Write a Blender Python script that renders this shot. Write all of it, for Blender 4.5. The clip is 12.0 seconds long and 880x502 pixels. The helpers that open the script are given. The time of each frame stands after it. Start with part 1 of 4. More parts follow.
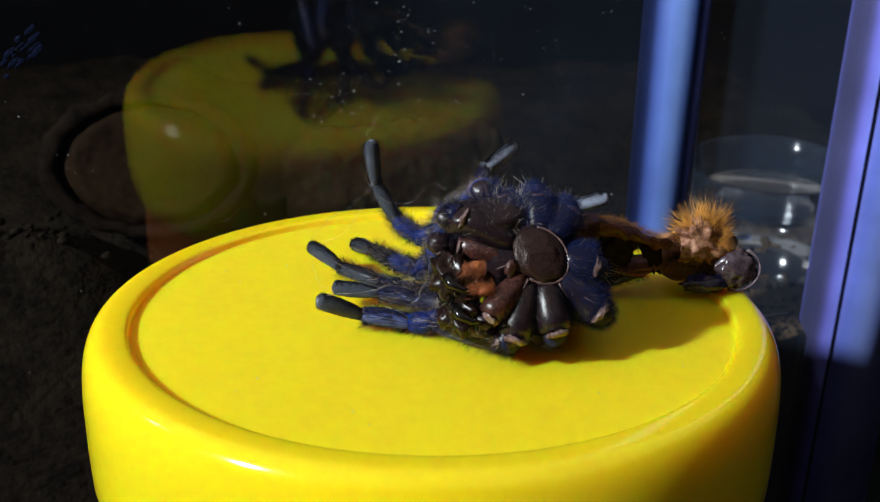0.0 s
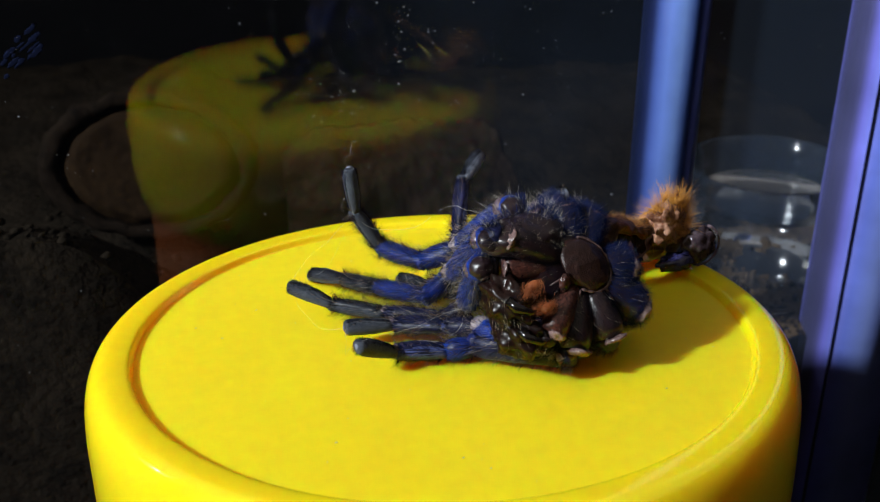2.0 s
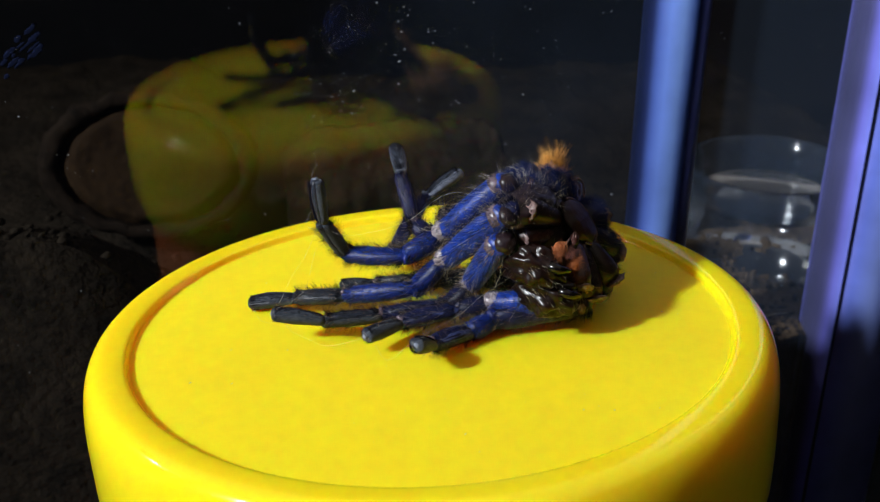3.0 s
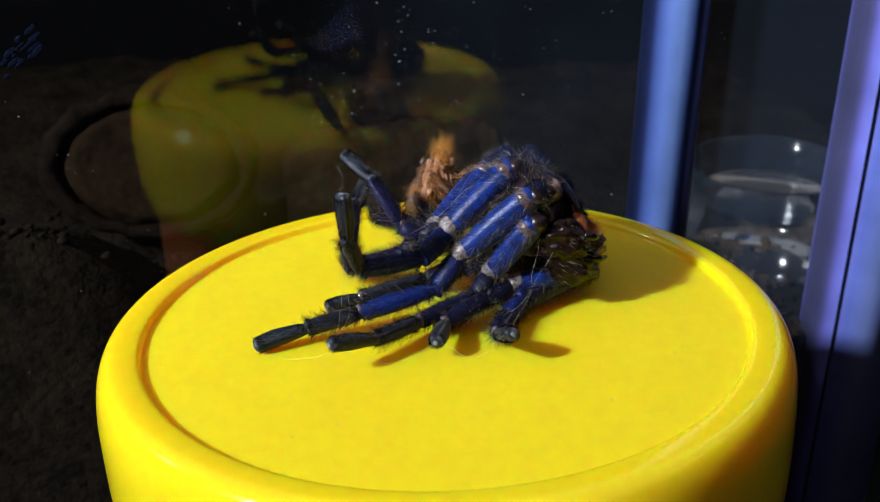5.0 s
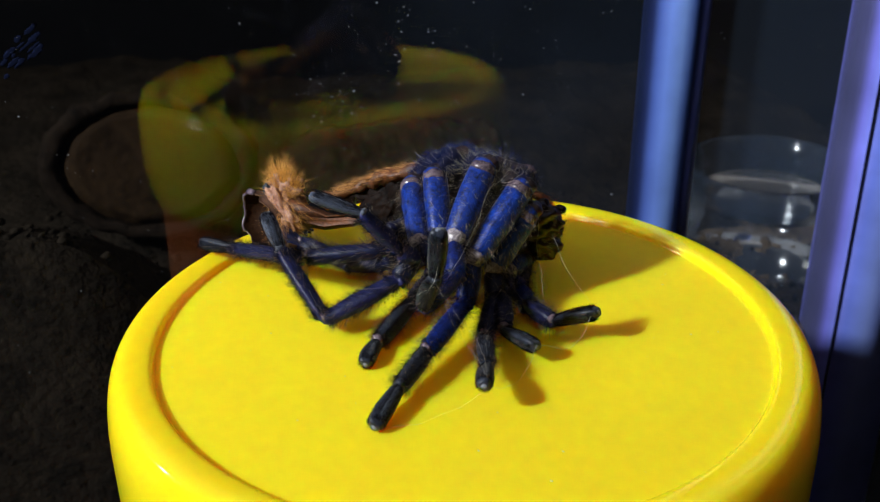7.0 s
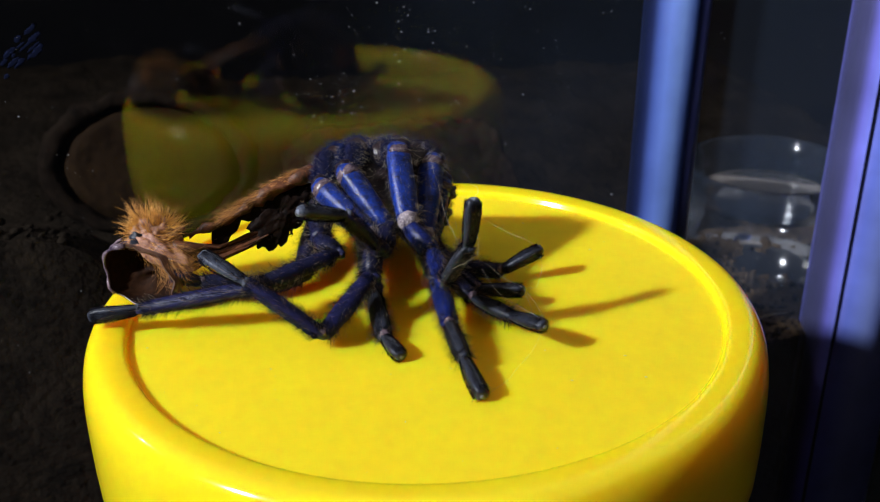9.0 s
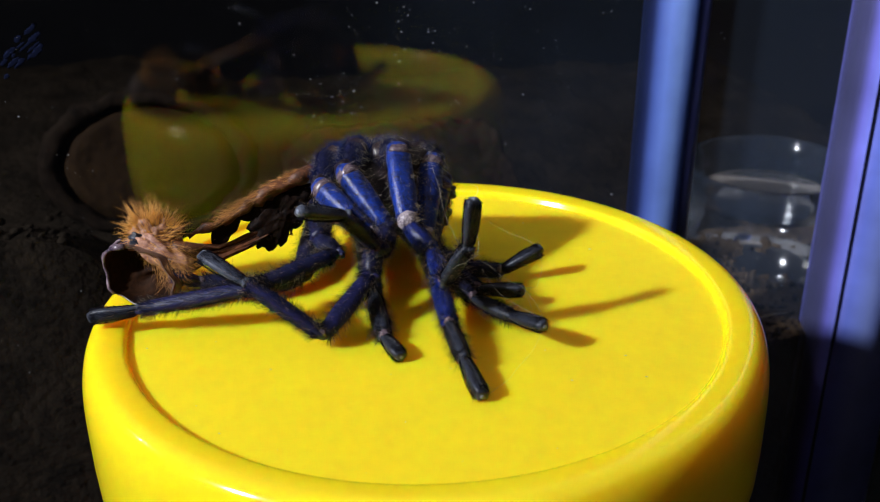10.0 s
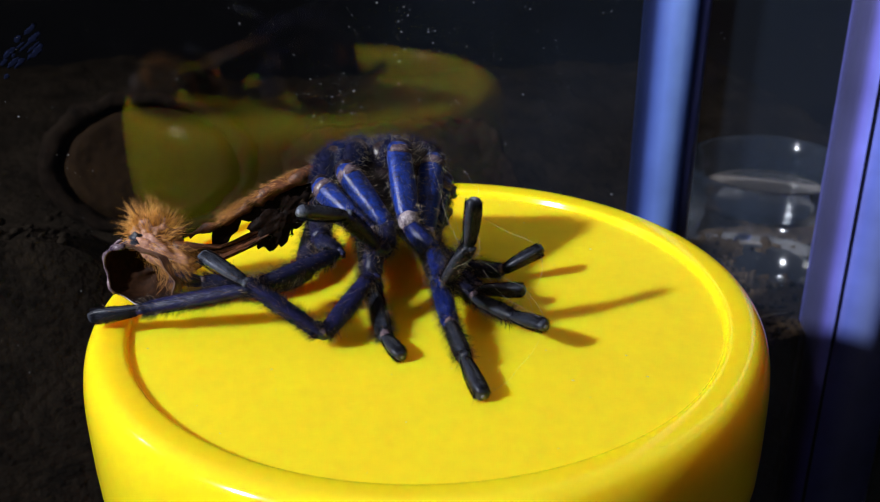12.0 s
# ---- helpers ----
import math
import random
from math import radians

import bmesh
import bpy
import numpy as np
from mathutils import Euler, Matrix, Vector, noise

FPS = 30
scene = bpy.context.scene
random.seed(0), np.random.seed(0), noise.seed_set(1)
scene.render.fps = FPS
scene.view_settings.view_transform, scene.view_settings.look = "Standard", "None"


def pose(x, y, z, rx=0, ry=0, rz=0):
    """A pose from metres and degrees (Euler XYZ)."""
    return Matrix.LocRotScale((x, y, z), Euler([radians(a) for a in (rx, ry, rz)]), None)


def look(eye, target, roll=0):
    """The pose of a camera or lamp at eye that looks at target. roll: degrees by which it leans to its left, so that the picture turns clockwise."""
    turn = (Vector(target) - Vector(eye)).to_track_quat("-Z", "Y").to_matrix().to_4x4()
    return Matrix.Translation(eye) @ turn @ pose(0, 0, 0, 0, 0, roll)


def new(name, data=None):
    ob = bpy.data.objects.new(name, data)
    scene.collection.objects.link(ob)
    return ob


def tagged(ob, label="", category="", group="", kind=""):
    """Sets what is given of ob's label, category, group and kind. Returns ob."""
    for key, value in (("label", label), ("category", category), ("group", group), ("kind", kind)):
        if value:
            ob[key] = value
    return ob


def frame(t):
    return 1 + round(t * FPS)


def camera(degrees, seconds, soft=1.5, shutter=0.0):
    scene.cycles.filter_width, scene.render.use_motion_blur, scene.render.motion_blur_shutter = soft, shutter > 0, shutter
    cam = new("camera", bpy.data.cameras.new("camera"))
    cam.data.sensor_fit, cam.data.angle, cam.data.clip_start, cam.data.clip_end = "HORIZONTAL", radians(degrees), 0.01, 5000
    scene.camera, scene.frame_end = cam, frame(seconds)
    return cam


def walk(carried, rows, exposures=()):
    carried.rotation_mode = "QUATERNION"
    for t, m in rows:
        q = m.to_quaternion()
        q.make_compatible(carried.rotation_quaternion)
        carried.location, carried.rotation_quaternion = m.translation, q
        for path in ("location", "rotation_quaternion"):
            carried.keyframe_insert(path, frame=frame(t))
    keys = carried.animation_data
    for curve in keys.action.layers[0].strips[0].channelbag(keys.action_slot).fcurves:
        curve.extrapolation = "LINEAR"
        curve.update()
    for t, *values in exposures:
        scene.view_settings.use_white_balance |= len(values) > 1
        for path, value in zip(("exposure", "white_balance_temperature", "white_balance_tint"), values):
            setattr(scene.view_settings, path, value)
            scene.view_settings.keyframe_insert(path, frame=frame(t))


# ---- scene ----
# ---- camera ----
MM = 0.001
cam = camera(47.51, 12.0, soft=1.0, shutter=0.04)
# a close focus on the skin leaves the tank behind it soft
cam.data.dof.use_dof, cam.data.dof.focus_distance, cam.data.dof.aperture_fstop = True, 0.099, 60
EYE = pose(0, -0.09129, 0.04882, 90 - 24.378, 0, 0) @ pose(0, 0, 0, 0, 0, 0.294)
walk(cam, [(0.0, EYE), (12.0, EYE)], [(0.0, 0.0, 6500, 2), (1.0, -0.04, 6500, 2), (2.0, -0.03, 6500, 3), (3.0, 0.0, 6500, 4), (5.0, 0.0, 6500, 4), (6.5, -0.02, 6500, 3),
                                           (7.7, -0.02, 6500, 4), (9.3, -0.02, 6500, 10), (12.0, -0.02, 6500, 10)])

# ---- light ----
world = bpy.data.worlds.new("world")
world.use_nodes = True
world.node_tree.nodes["Background"].inputs["Color"].default_value = (1.0, 0.85, 0.77, 1)
world.node_tree.nodes["Background"].inputs["Strength"].default_value = 0.33
scene.world = world


def area_lamp(name, eye, target, size, watts, colour):
    data = bpy.data.lights.new(name, "AREA")
    data.shape, data.size, data.energy, data.color = "DISK", size, watts, colour
    ob = new(name, data)
    ob.matrix_world = look(eye, target)
    return ob


# the hand torch beside the camera, the only strong light of the place
torch = area_lamp("torch_light", (-0.584, -0.336, 0.429), (0.04, 0.05, -0.005), 0.045, 0.595, (0.95, 0.98, 1.05))
torch.data.spread = radians(44)
# a small weak lamp farther round, seen as a spark in the lid's rim and in the dish
spark = area_lamp("small_lamp_light", (-0.56, 0.105, 0.315), (0.0, 0.05, 0.0), 0.007, 0.034, (1.0, 0.98, 0.95))
spark.data.spread = radians(60)


# ---- materials ----
def material(name, colour, rough=0.5, second=None, scale=400.0, fine=2500.0, amount=0.5, bump=0.2, metal=0.0, sheen=0.0, coat=0.0,
             subsurface=0.0, radius=(1, 0.5, 0.2), spec=0.5, bump_size=0.0002, random_value=0.0):
    """A surface whose colour wanders between two tones at two scales, with fine relief."""
    m = bpy.data.materials.new(name)
    m.use_nodes = True
    n, l = m.node_tree.nodes, m.node_tree.links
    b = n["Principled BSDF"]
    co = n.new("ShaderNodeTexCoord")
    big, small = n.new("ShaderNodeTexNoise"), n.new("ShaderNodeTexNoise")
    big.inputs["Scale"].default_value, big.inputs["Detail"].default_value = scale, 5
    small.inputs["Scale"].default_value, small.inputs["Detail"].default_value = fine, 3
    l.new(co.outputs["Object"], big.inputs["Vector"])
    l.new(co.outputs["Object"], small.inputs["Vector"])
    mean = n.new("ShaderNodeMath")
    mean.operation = "MULTIPLY_ADD"
    l.new(small.outputs["Fac"], mean.inputs[0])
    mean.inputs[1].default_value = 0.5
    half = n.new("ShaderNodeMath")
    half.operation = "MULTIPLY"
    half.inputs[1].default_value = 0.5
    l.new(big.outputs["Fac"], half.inputs[0])
    l.new(half.outputs[0], mean.inputs[2])
    ramp = n.new("ShaderNodeMapRange")
    ramp.inputs["From Min"].default_value, ramp.inputs["From Max"].default_value = 0.35, 0.65
    l.new(mean.outputs[0], ramp.inputs["Value"])
    mix = n.new("ShaderNodeMix")
    mix.data_type = "RGBA"
    other = second or tuple(c * (1 - 0.6 * amount) for c in colour)
    mix.inputs["A"].default_value, mix.inputs["B"].default_value = (*colour, 1), (*other, 1)
    l.new(ramp.outputs["Result"], mix.inputs["Factor"])
    l.new(mix.outputs["Result"], b.inputs["Base Color"])
    b.inputs["Roughness"].default_value, b.inputs["Metallic"].default_value = rough, metal
    b.inputs["Specular IOR Level"].default_value = spec
    b.inputs["Sheen Weight"].default_value, b.inputs["Coat Weight"].default_value = sheen, coat
    b.inputs["Coat Roughness"].default_value = 0.08
    if subsurface:
        b.inputs["Subsurface Weight"].default_value = subsurface
        b.inputs["Subsurface Radius"].default_value = radius
        b.inputs["Subsurface Scale"].default_value = MM
    if bump:
        bp = n.new("ShaderNodeBump")
        bp.inputs["Strength"].default_value, bp.inputs["Distance"].default_value = bump, bump_size
        l.new(mean.outputs[0], bp.inputs["Height"])
        l.new(bp.outputs["Normal"], b.inputs["Normal"])
    return m


def glass(name, gloss, tint=(1, 1, 1), dusty=0.0035, rough=0.008, painted_haze=None):
    """Thin clear pane: lets the light through and mirrors a little at each face; gloss over 1 is an index of refraction."""
    m = bpy.data.materials.new(name)
    m.use_nodes = True
    n, l = m.node_tree.nodes, m.node_tree.links
    n.remove(n["Principled BSDF"])
    clear, shine, mix = n.new("ShaderNodeBsdfTransparent"), n.new("ShaderNodeBsdfGlossy"), n.new("ShaderNodeMixShader")
    clear.inputs["Color"].default_value = (*tint, 1)
    shine.inputs["Roughness"].default_value = rough
    if gloss > 1:
        edge = n.new("ShaderNodeFresnel")
        edge.inputs["IOR"].default_value = gloss
        l.new(edge.outputs[0], mix.inputs["Fac"])
    else:
        mix.inputs["Fac"].default_value = gloss
    l.new(clear.outputs[0], mix.inputs[1])
    l.new(shine.outputs[0], mix.inputs[2])
    film, veil = n.new("ShaderNodeBsdfDiffuse"), n.new("ShaderNodeMixShader")
    film.inputs["Color"].default_value = (0.36, 0.54, 0.90, 1)
    veil.inputs["Fac"].default_value = dusty
    # haze painted into the film where the lid's dim back should be mirrored
    if painted_haze:
        # the haze thickens along the pane from one place to another (millimetres), in clouds
        co, cut, span, cloud, mul, add = (n.new("ShaderNode" + k) for k in ("TexCoord", "SeparateXYZ", "MapRange", "TexNoise", "Math", "Math"))
        l.new(co.outputs["Object"], cut.inputs[0])
        l.new(cut.outputs["X"], span.inputs["Value"])
        span.interpolation_type = "SMOOTHSTEP"
        span.inputs["From Min"].default_value, span.inputs["From Max"].default_value = painted_haze[0] * MM, painted_haze[1] * MM
        span.inputs["To Max"].default_value = painted_haze[2] * 1.9
        cloud.inputs["Scale"].default_value, cloud.inputs["Detail"].default_value = 55, 6
        l.new(co.outputs["Object"], cloud.inputs["Vector"])
        mul.operation, add.operation = "MULTIPLY", "ADD"
        l.new(span.outputs["Result"], mul.inputs[0])
        l.new(cloud.outputs["Fac"], mul.inputs[1])
        l.new(mul.outputs[0], add.inputs[0])
        add.inputs[1].default_value = dusty
        l.new(add.outputs[0], veil.inputs["Fac"])
    l.new(mix.outputs[0], veil.inputs[1])
    l.new(film.outputs[0], veil.inputs[2])
    l.new(veil.outputs[0], n["Material Output"].inputs["Surface"])
    return m


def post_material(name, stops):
    """Plastic post with its shading painted across the width; stops are millimetres and colours."""
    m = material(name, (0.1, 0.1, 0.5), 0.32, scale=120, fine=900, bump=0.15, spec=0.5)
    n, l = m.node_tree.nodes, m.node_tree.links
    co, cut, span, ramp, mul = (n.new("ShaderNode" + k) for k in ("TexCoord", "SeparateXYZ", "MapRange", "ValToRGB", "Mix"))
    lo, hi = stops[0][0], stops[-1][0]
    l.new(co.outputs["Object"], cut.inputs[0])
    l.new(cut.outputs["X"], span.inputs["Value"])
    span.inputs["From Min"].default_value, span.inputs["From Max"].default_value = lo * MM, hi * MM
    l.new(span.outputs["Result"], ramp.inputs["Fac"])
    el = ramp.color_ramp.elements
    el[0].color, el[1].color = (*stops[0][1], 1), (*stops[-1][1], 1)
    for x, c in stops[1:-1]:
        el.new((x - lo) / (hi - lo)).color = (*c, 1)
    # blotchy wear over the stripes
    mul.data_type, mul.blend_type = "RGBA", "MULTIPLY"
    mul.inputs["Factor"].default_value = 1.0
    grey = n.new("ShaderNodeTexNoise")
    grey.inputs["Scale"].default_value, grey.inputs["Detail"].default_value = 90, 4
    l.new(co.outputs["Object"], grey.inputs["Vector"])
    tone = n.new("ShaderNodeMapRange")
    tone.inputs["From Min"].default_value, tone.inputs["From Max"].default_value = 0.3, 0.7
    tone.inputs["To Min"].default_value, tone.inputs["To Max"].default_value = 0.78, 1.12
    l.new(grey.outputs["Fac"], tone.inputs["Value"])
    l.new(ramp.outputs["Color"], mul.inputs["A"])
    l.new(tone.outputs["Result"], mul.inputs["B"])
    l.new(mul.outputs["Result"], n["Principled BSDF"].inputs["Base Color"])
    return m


FRINGE = material("tan_bristle", (0.66, 0.33, 0.09), 0.55, second=(0.26, 0.09, 0.02), scale=250, bump=0.0)
JAW = material("jaw_cuticle", (0.004, 0.002, 0.002), 0.30, second=(0.012, 0.004, 0.003), scale=500, fine=3000, bump=0.05, spec=0.3)
YELLOW = material("yellow_plastic", (0.90, 0.672, 0.012), 0.115, second=(0.86, 0.632, 0.012), scale=60, fine=900, bump=0.03, subsurface=0.8,
                  radius=(6.0, 1.6, 0.1), spec=0.5)
SATIN = material("satin_yellow_plastic", (0.90, 0.672, 0.016), 0.5, second=(0.85, 0.622, 0.016), scale=45, fine=700, bump=0.06, subsurface=0.8,
                 radius=(6.0, 1.6, 0.1), spec=0.14)
AMBER = material("amber_plastic", (0.55, 0.15, 0.045), 0.3, scale=80, bump=0.0)
BLUE = material("blue_cuticle", (0.004, 0.040, 0.34), 0.34, second=(0.001, 0.003, 0.022), scale=1100, fine=5500, bump=0.5, spec=0.36, sheen=0.04)
ROYAL = material("royal_blue_cuticle", (0.004, 0.017, 0.165), 0.38, second=(0.001, 0.002, 0.012), scale=1000, fine=5500, bump=0.5, spec=0.3, sheen=0.02)
INDIGO = material("indigo_cuticle", (0.013, 0.015, 0.095), 0.42, second=(0.004, 0.004, 0.018), scale=900, fine=5500, bump=0.5, spec=0.3, sheen=0.02)
NAVY = material("navy_cuticle", (0.006, 0.009, 0.056), 0.42, second=(0.003, 0.003, 0.010), scale=900, fine=6000, bump=0.5, spec=0.3, sheen=0.02)
SLATE = material("dark_slate_cuticle", (0.019, 0.025, 0.046), 0.45, second=(0.003, 0.004, 0.007), scale=1100, fine=5000, bump=0.45, spec=0.32, sheen=0.10)
# lighter copy of the slate, for tarsi that the torch strikes squarely
LIT_SLATE = material("lit_slate_cuticle", (0.050, 0.062, 0.098), 0.5, second=(0.018, 0.023, 0.038), scale=1100, fine=5000, bump=0.45, spec=0.3, sheen=0.15)
BLACK = material("black_cuticle", (0.008, 0.005, 0.010), 0.32, second=(0.018, 0.008, 0.008), scale=900, fine=6000, bump=0.22, spec=0.45)
MEMBRANE = material("joint_membrane", (0.20, 0.145, 0.17), 0.2, second=(0.025, 0.018, 0.035), scale=900, fine=6000, bump=0.3)
SILVER = material("silvery_membrane", (0.46, 0.40, 0.43), 0.2, second=(0.06, 0.045, 0.07), scale=900, fine=4500, bump=0.6)
BAND_SHINE = material("silvery_band_and_shine", (0.26, 0.17, 0.16), 0.22, second=(0.05, 0.03, 0.03), scale=700, fine=5000, bump=0.4)
SUTURE = material("pinkish_suture", (0.15, 0.09, 0.085), 0.3, second=(0.05, 0.03, 0.03), scale=900, fine=5000, bump=0.4)
LIT_UNDER = material("lit_slate_blue_cuticle", (0.085, 0.110, 0.28), 0.5, second=(0.022, 0.030, 0.10), scale=1300, fine=6000, bump=0.3, spec=0.35)
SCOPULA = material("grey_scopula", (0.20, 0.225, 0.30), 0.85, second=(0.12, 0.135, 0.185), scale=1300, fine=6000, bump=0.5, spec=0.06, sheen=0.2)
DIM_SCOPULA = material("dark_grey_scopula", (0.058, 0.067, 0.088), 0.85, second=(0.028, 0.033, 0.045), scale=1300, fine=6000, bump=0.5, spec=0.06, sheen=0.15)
LOBE = material("shrivelled_blue_skin", (0.03, 0.03, 0.11), 0.2, second=(0.006, 0.006, 0.02), scale=500, fine=3000, bump=0.6)
LOBE_SKIN = material("pinkish_lobe_skin", (0.46, 0.25, 0.17), 0.45, second=(0.15, 0.06, 0.04), scale=500, fine=2500, bump=0.7, subsurface=0.1, spec=0.2)
RUSTY_SKIN = material("rusty_skin", (0.14, 0.048, 0.018), 0.5, second=(0.008, 0.004, 0.003), scale=260, fine=2500, bump=0.7, spec=0.3)
CURL = material("dark_violet_skin", (0.07, 0.05, 0.065), 0.2, second=(0.02, 0.012, 0.016), scale=350, fine=2500, bump=0.4)
CHESTNUT = material("chestnut_cuticle", (0.095, 0.030, 0.021), 0.32, second=(0.012, 0.005, 0.005), scale=600, fine=4000, bump=0.45)
RUST = material("rust_fringe", (0.46, 0.14, 0.04), 0.6, second=(0.20, 0.05, 0.014), scale=900, bump=0.3)
FANG = material("fang", (0.004, 0.003, 0.003), 0.22, bump=0.05, spec=0.4)
ORANGE = material("orange_bristle", (0.82, 0.42, 0.075), 0.5, second=(0.36, 0.12, 0.018), scale=300, bump=0.0)
FLESH = material("shed_abdomen_skin", (0.42, 0.23, 0.15), 0.5, second=(0.10, 0.035, 0.018), scale=450, fine=2500, bump=0.8, subsurface=0.1, spec=0.25)
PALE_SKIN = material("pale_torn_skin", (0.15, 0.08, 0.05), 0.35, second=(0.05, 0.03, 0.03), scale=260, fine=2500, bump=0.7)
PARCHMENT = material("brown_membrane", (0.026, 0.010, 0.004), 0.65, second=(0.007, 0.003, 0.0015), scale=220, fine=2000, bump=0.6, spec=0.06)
TRUNK = material("dark_brown_membrane", (0.012, 0.006, 0.004), 0.6, second=(0.004, 0.003, 0.003), scale=500, fine=3000, bump=0.6, spec=0.05)
STRAW = material("pale_hair", (0.60, 0.53, 0.42), 0.45, bump=0.0)
DARK_HAIR = material("dark_hair", (0.005, 0.005, 0.009), 0.7, bump=0.0, spec=0.03)
BLUE_HAIR = material("blue_hair", (0.010, 0.065, 0.44), 0.5, bump=0.0, spec=0.1)
NAVY_HAIR = material("navy_hair", (0.014, 0.022, 0.085), 0.7, bump=0.0, spec=0.03)
TAN_HAIR = material("tan_hair", (0.30, 0.20, 0.12), 0.6, bump=0.0, spec=0.05)
CORK = material("cork_bark", (0.015, 0.0095, 0.006), 0.85, second=(0.004, 0.0026, 0.0018), scale=120, fine=650, bump=0.8, bump_size=0.001, spec=0.02)
SILK = material("silk", (0.6, 0.58, 0.52), 0.4, bump=0.0)
SOIL = material("soil", (0.014, 0.0105, 0.0072), 0.9, second=(0.0032, 0.0026, 0.002), scale=110, fine=700, bump=0.9, bump_size=0.0015, spec=0.03)
BARK = material("bark", (0.011, 0.0075, 0.0052), 0.85, second=(0.004, 0.003, 0.0024), scale=160, fine=700, bump=0.6, bump_size=0.001, spec=0.02)
LIT_LITTER = material("lit_litter", (0.085, 0.058, 0.034), 0.8, second=(0.032, 0.021, 0.012), scale=300, fine=1500, bump=0.6, bump_size=0.0005, spec=0.05)
STRAND = material("straw_fibre", (0.22, 0.17, 0.08), 0.7, bump=0.1)
TABLE = material("dark_table", (0.010, 0.009, 0.008), 0.6, scale=20, fine=200, bump=0.2, spec=0.1)
PAINT = material("dark_paint", (0.004, 0.004, 0.0048), 0.8, scale=6, fine=60, bump=0.1, spec=0.05)
CREAM = material("dim_paint", (0.15, 0.14, 0.125), 0.8, scale=6, fine=60, bump=0.1, spec=0.1)
SEAL = material("dark_silicone", (0.006, 0.007, 0.014), 0.35, scale=200, bump=0.1, spec=0.2)
# dark flanks, soft left fade and pale streak are shading set in the colour
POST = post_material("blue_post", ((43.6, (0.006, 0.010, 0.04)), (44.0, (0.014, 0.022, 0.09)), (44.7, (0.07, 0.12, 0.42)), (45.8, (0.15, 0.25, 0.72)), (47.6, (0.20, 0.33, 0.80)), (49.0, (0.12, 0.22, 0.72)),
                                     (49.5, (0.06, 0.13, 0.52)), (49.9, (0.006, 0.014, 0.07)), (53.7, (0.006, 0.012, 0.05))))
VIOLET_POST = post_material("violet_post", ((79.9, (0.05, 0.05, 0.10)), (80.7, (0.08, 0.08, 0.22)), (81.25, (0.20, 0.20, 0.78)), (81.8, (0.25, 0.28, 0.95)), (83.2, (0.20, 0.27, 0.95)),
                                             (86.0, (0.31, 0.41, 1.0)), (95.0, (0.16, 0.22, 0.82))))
DUST = material("dust", (0.36, 0.385, 0.44), 0.8, bump=0.0, spec=0.02)
GRIT = material("pale_grit", (0.75, 0.68, 0.5), 0.8, bump=0.0)
GLASS = glass("pane_glass", 0.045, dusty=0.0004, rough=0.012, painted_haze=(-12, 26, 0.010))
HAZY = glass("hazy_pane_glass", 0.062, dusty=0.024)
DISH = glass("clear_plastic", 1.28, (0.90, 0.93, 0.97), 0.010, rough=0.10)
WATER = glass("still_water", 1.18, (0.88, 0.92, 0.97), 0.0, rough=0.14)
GLINT_RING = glass("clear_plastic_glint_ring", 0.12, (0.92, 0.94, 0.97), 0.006)
STREAK = material("bluish_streak", (0.007, 0.010, 0.030), 0.8, bump=0.0, spec=0.01)
WOOD = material("inner_wood", (0.020, 0.0115, 0.0056), 0.8, second=(0.007, 0.004, 0.0022), scale=110, fine=600, bump=0.5, bump_size=0.001, spec=0.03)
SHIELD = material("brown_shield", (0.030, 0.014, 0.012), 0.30, second=(0.010, 0.005, 0.005), scale=1800, fine=7000, bump=0.6, spec=0.25)


